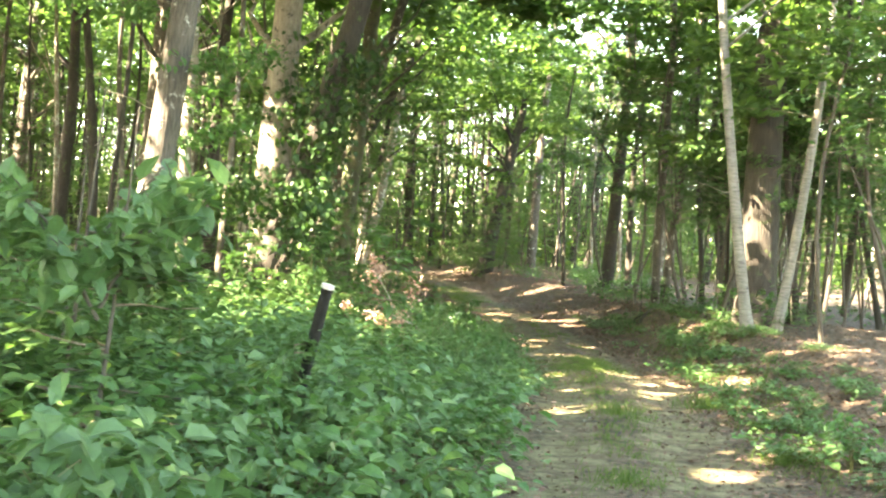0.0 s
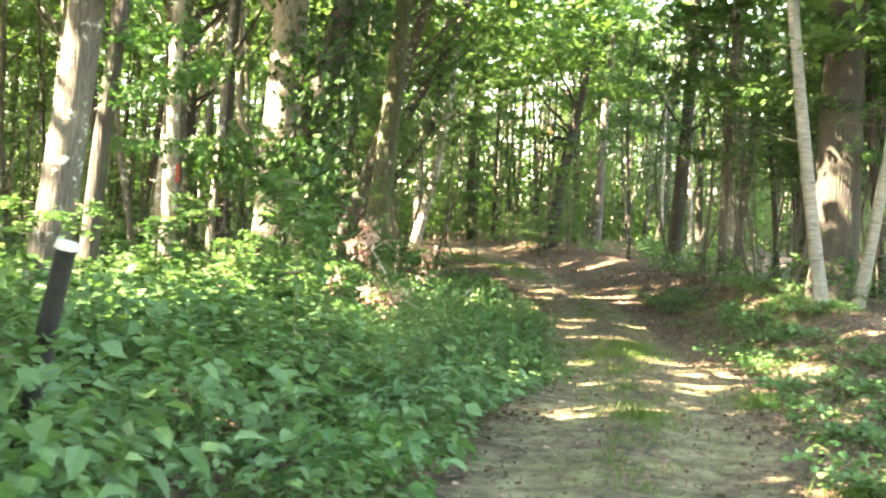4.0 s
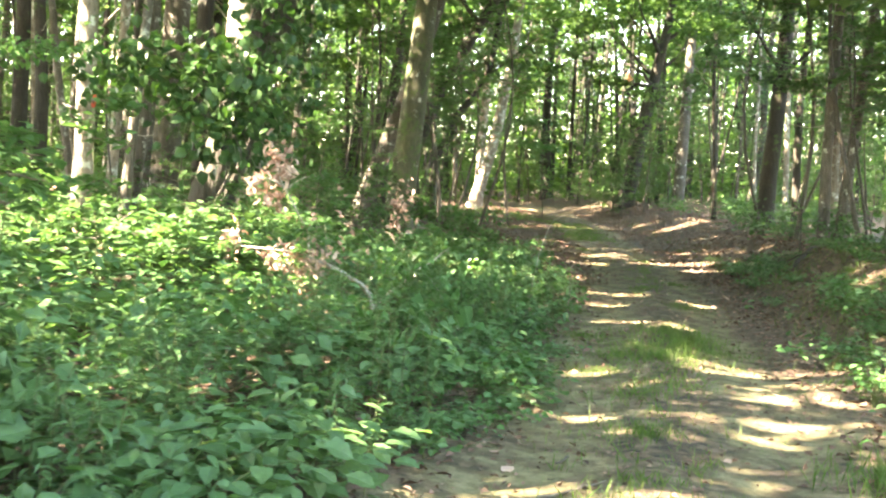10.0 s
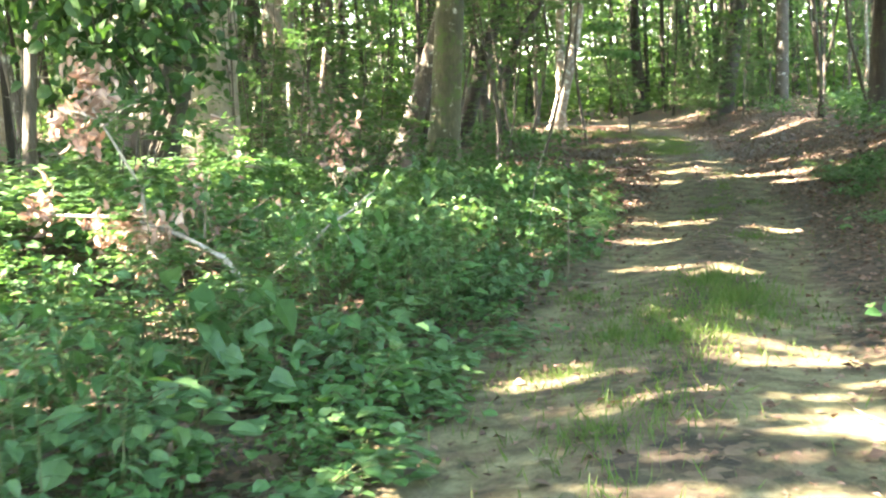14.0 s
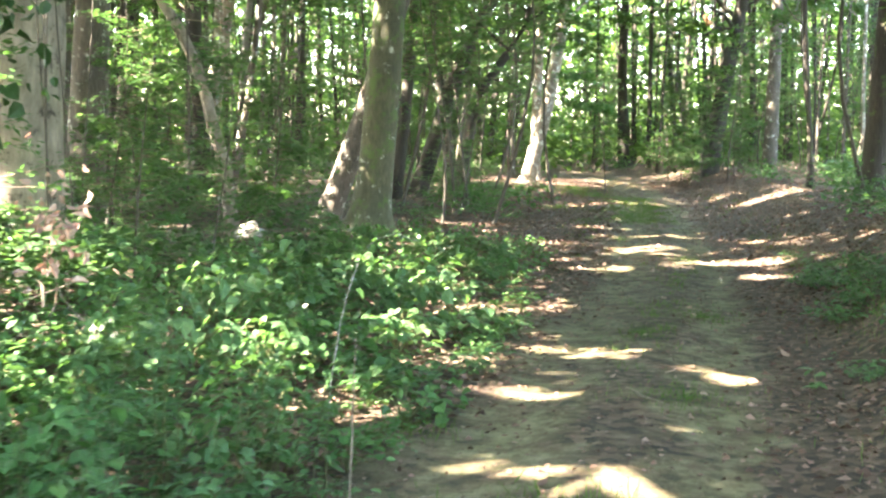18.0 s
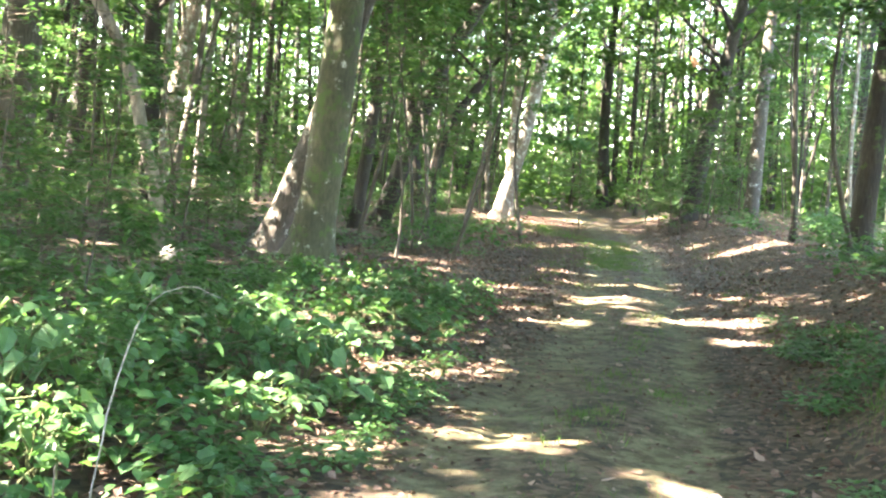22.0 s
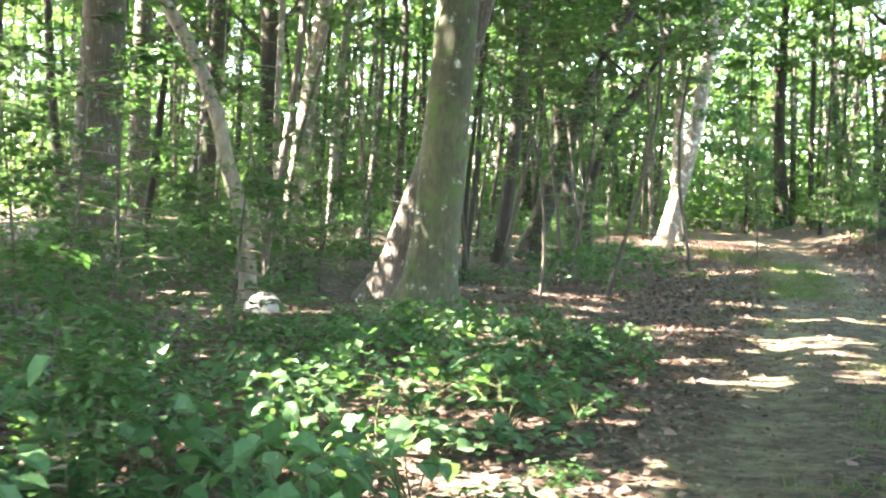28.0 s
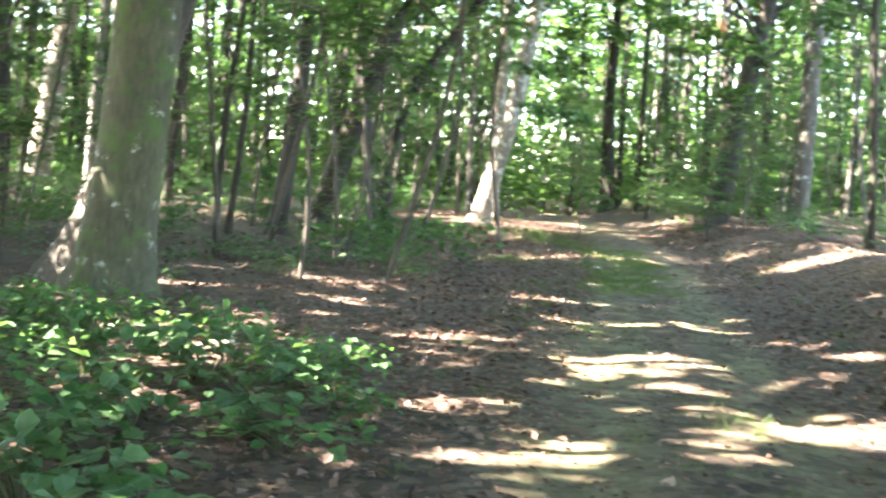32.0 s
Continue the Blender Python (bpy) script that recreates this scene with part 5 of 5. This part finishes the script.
lone_stick([(-2.16, -6.6, 0.20), (-1.90, -6.3, 0.48), (-1.60, -6.0, 0.77)], 0.017, M_PALE_TWIG, "grey dead branch leaning in the undergrowth", 1)
lone_stick([(-1.38, -6.4, 0.03), (-1.60, -6.3, 0.36), (-1.80, -6.2, 0.57)], 0.007, M_PALE_TWIG, "thin pale stick leaning in the undergrowth", 2)
lone_stick([(-1.09, -4.0, 0.02), (-1.05, -4.0, 0.45), (-0.98, -4.0, 0.78), (-0.88, -4.0, 1.04), (-0.72, -4.0, 1.13), (-0.58, -4.0, 1.10)], 0.0045, M_PALE_TWIG, "thin pale arching cane", 3, "arching_cane")
lone_stick([(-0.52, -5.0, 0.02), (-0.51, -5.0, 0.40), (-0.50, -5.0, 0.74)], 0.007, M_TWIG, "thin upright stem of a young bush", 4)
lone_stick([(-5.0, -8.6, 0.55), (-4.4, -8.8, 0.62), (-3.6, -9.1, 0.30)], 0.022, M_PALE_TWIG, "pale fallen branch lying across the brambles", 5)
lone_stick([(-5.9, 9.6, 0.05), (-6.7, 9.55, 0.09), (-7.9, 9.9, 0.05)], 0.035, M_TWIG, "dead branch on the ground below the beech", 6)
for k, pts in enumerate((((2.1, 1.5), (2.5, 2.9), (3.1, 4.5)), ((2.3, 2.6), (2.9, 2.9), (3.7, 3.4)), ((1.9, 2.4), (2.3, 1.8), (3.2, 1.2)))):
    lone_stick([(x, y, float(ground_z(x, y)) + 0.05 + 0.05 * (i == 1)) for i, (x, y) in enumerate(pts)], 0.035 - 0.008 * k, M_OAK, "dark dead branch lying on the bank", 30 + k)
lone_stick([(2.35, 4.3, float(ground_z(2.35, 4.3)) - 0.05), (2.33, 4.3, 1.3), (2.22, 4.3, 1.9), (2.25, 4.25, 2.6)], 0.016, M_OAK, "thin bare dark stem standing on the bank", 34, "bare_stem")
sr = np.random.default_rng(77)
for i in range(46):
    y = sr.uniform(-22, 22)
    s = sr.normal(0, 1.9) - 0.3
    x = float(trail_x(y) + s)
    a, ln = sr.uniform(0, 6.28), sr.uniform(0.15, 0.6)
    pts = [(x + math.cos(a) * ln * u, y + math.sin(a) * ln * u + 0.05 * math.sin(9 * u), float(ground_z(x + math.cos(a) * ln * u, y + math.sin(a) * ln * u)) + 0.012) for u in (0, 0.5, 1.0)]
    lone_stick(pts, sr.uniform(0.004, 0.011), M_TWIG if i % 4 else M_GREY, "dry stick lying on the ground", 100 + i, "fallen_stick")


def pale_stone(x, y, size, seed, label, tall=0.5):
    bm = bmesh.new()
    bmesh.ops.create_icosphere(bm, subdivisions=3, radius=1.0)
    for v in bm.verts:
        k = 1 + 0.28 * noise.noise(v.co * 1.3 + Vector((seed, 0, 0))) + 0.08 * noise.noise(v.co * 4 + Vector((seed, 0, 0)))
        v.co = Vector((v.co.x * 1.1, v.co.y, v.co.z * tall)) * size * k
    me = bpy.data.meshes.new("stone")
    bm.to_mesh(me)
    bm.free()
    me.polygons.foreach_set("use_smooth", [True] * len(me.polygons))
    me.materials.append(M_STONE)
    ob = new("stone", me)
    ob.location = (x, y, float(ground_z(x, y)) + size * 0.2)
    tagged(ob, label, "stone")


pale_stone(-8.48, 8.80, 0.23, 4, "pale sunlit stone beside a thin trunk", 0.95)
pale_stone(-4.6, 8.6, 0.12, 9, "flat grey stone among low plants")


def paint_mark():
    """A red blaze that lies on the trunk's bark."""
    bm = bmesh.new()
    bmesh.ops.create_grid(bm, x_segments=6, y_segments=8, size=0.5)
    for v in bm.verts:
        a = radians(-32) + v.co.x * 0.5
        v.co = Vector((math.cos(a) * 0.146, math.sin(a) * 0.146, v.co.y * 0.34))
    me = bpy.data.meshes.new("paint_mark")
    bm.to_mesh(me)
    bm.free()
    me.materials.append(M_RED)
    ob = new("paint_mark", me)
    ob.location = (-7.79, -2.30, float(ground_z(-7.86, -2.3)) + 2.2)
    tagged(ob, "faded red paint mark on a pale trunk", "mark")


def dark_vine(x, y, low, high, reach, count, seed, lean=0.0):
    t = thing("climbing_vine", "dark-green large-leaved vine hanging from the trees", "vine", pose(x, y, float(ground_z(x, y))))
    r = np.random.default_rng(seed)
    stems = []
    for i in range(5):
        a = r.uniform(0, 6.28)
        pts = [(0.2 * math.cos(a), 0.2 * math.sin(a), -0.1), (0.3 * math.cos(a + 1), 0.3 * math.sin(a + 1), low), (reach * 0.5 * math.cos(a), reach * 0.5 * math.sin(a), (low + high) / 2), (reach * 0.7 * math.cos(a + 0.5), reach * 0.7 * math.sin(a + 0.5), high)]
        pts = [(a + lean * c, b, c) for a, b, c in pts]
        part("stem", stick_mesh(pts, 0.010, M_SLIM, seed + i), t)
        stems.append(smooth_line(pts, 14)[5:])
    S = np.concatenate(stems)
    p = S[r.integers(0, len(S), count)] + r.normal(0, 1, (count, 3)) * np.array([0.42, 0.42, 0.30]) * reach
    p[:, 2] = np.clip(p[:, 2], low * 0.7, high + 0.4)
    al = r.normal(0, 0.6, (count, 3)) - np.array([0, 0, 0.5])
    up = np.stack([r.normal(0, 0.6, count), r.normal(0, 0.6, count), np.ones(count)], 1)
    L = r.uniform(0.09, 0.19, count)
    v, f = blades(p, al, up, L, L * 0.85, 0.1, 0.2)
    part("foliage", mesh_of("foliage", v, f, M_VINE), t, kind="stuff")


def leafy_bough(start, end, width, count, size, material, seed, label):
    """A level spray of leaves on a thin branch that grows from a trunk."""
    a, b = Vector(start), Vector(end)
    t = thing("leafy_bough", label, "branch", pose(*start))
    d = np.array(b - a)
    side = np.array([-d[1], d[0], 0.0]) / math.hypot(d[0], d[1])
    part("branch", stick_mesh([(0, 0, 0), tuple(d * 0.5 + np.array([0, 0, 0.06])), tuple(d)], 0.012, M_SLIM, seed), t)
    r = np.random.default_rng(seed)
    for i in range(7):
        u = 0.3 + 0.1 * i
        tip = d * (u + 0.2) + side * width * (0.9 - 0.5 * u) * (1 if i % 2 else -1)
        part("twig", stick_mesh([tuple(d * u), tuple((d * u + tip) / 2 + np.array([0, 0, 0.03])), tuple(tip)], 0.005, M_SLIM, seed + i), t)
    u = r.uniform(0.15, 1.1, count)
    p = d[None] * u[:, None] + side[None] * (r.normal(0, 0.5, count) * width * (1.15 - 0.6 * u))[:, None]
    p[:, 2] += r.normal(0, 0.07, count) - 0.12 * u ** 2
    al = r.normal(0, 0.6, (count, 3)) + d[None] / (b - a).length * 0.6 - np.array([0, 0, 0.25])
    up = np.stack([r.normal(0, 0.3, count), r.normal(0, 0.3, count), np.ones(count)], 1)
    L = size * r.uniform(0.6, 1.3, count)
    v, f = blades(p, al, up, L, L * 0.62, 0.12, 0.18)
    part("foliage", mesh_of("foliage", v, f, material), t, kind="stuff")


leafy_bough((-8.3, -5.2, 2.62), (-6.3, -5.1, 2.78), 0.75, 420, 0.10, M_WEED, 201, "level sunlit bough of pale-green leaves")
leafy_bough((-6.9, -7.4, 3.0), (-5.2, -7.45, 3.7), 0.9, 420, 0.12, M_WEED, 202, "rising bough of bright yellow-green leaves")
leafy_bough((-6.9, -7.4, 3.9), (-5.7, -7.1, 4.3), 0.8, 300, 0.12, M_WEED, 203, "rising bough of bright yellow-green leaves")
leafy_bough((-6.25, 22.4, 3.0), (-4.75, 22.7, 3.0), 0.7, 380, 0.12, M_WEED, 204, "sunlit bough of pale-green leaves beside the track")
leafy_bough((-6.25, 22.4, 3.7), (-5.2, 22.2, 3.85), 0.6, 240, 0.12, M_WEED, 205, "sunlit bough of pale-green leaves beside the track")
leafy_bough((-2.35, -20.4, 1.35), (-1.95, -20.5, 2.0), 0.5, 170, 0.13, M_SHRUB, 206, "bough of broad blue-green leaves above the thicket")
leafy_bough((-2.35, -20.4, 1.3), (-2.75, -20.6, 1.95), 0.5, 170, 0.13, M_SHRUB, 207, "bough of broad blue-green leaves above the thicket")
leafy_bough((-2.75, -19.9, 1.4), (-2.35, -19.7, 2.05), 0.5, 150, 0.12, M_SHRUB, 208, "bough of broad blue-green leaves above the thicket")
for i, (a, b, width, count) in enumerate((((-5.17, -11.1, 3.8), (-3.9, -11.5, 4.2), 0.8, 280), ((-5.06, -11.1, 4.6), (-6.7, -10.6, 4.9), 0.9, 300), ((-7.79, -2.3, 4.2), (-6.3, -2.7, 4.5), 0.9, 320), ((-6.8, 1.1, 4.6), (-5.0, 0.6, 5.0), 1.0, 360),
                                         ((4.17, -1.8, 4.0), (2.5, -2.4, 4.3), 1.0, 340), ((4.16, -1.8, 3.2), (5.7, -2.6, 3.4), 1.0, 320), ((4.19, -1.8, 5.2), (3.0, -3.0, 5.5), 1.0, 320), ((2.77, 6.0, 3.6), (1.6, 5.6, 3.9), 0.8, 280),
                                         ((2.72, 6.0, 5.4), (0.7, 5.5, 6.0), 1.2, 460), ((4.05, 12.0, 5.5), (1.7, 11.5, 6.3), 1.2, 460), ((2.4, 18.0, 6.5), (-0.4, 17.5, 7.2), 1.4, 560), ((2.36, 18.0, 5.2), (0.4, 17.0, 5.8), 1.2, 420), ((-6.3, 10.4, 5.8), (-4.0, 10.0, 6.5), 1.2, 460))):
    leafy_bough(a, b, width, count, 0.12, M_SAPLING, 220 + i, "spreading green leafy bough of a tree")

paint_mark()
dark_vine(-4.8, -4.0, 1.3, 2.5, 0.75, 620, 21)
dark_vine(-6.1, -4.3, 1.9, 2.6, 0.6, 300, 27)
dark_vine(-5.9, 0.2, 3.6, 6.0, 0.7, 420, 33)
dark_vine(-6.25, -2.0, 1.7, 5.4, 0.8, 900, 41, 0.3)


# ---- single fallen leaves along the track ----
soil = bpy.data.objects["ground"]
fr = np.random.default_rng(88)
for i in range(260):
    y = fr.uniform(-20, 14)
    x = float(trail_x(y) + fr.normal(0, 1.1))
    k = fr.uniform(0.05, 0.10)
    ob = part("fallen_leaf", DRY_LEAVES[i % 3 == 0], soil)
    ob.matrix_basis = Matrix.LocRotScale((x, y, float(ground_z(x, y)) + 0.012), Euler((fr.normal(0, 0.25) + (math.pi if i % 2 else 0), fr.normal(0, 0.2), fr.uniform(0, 6.28))), (k, k, k * fr.uniform(0.8, 1.6)))
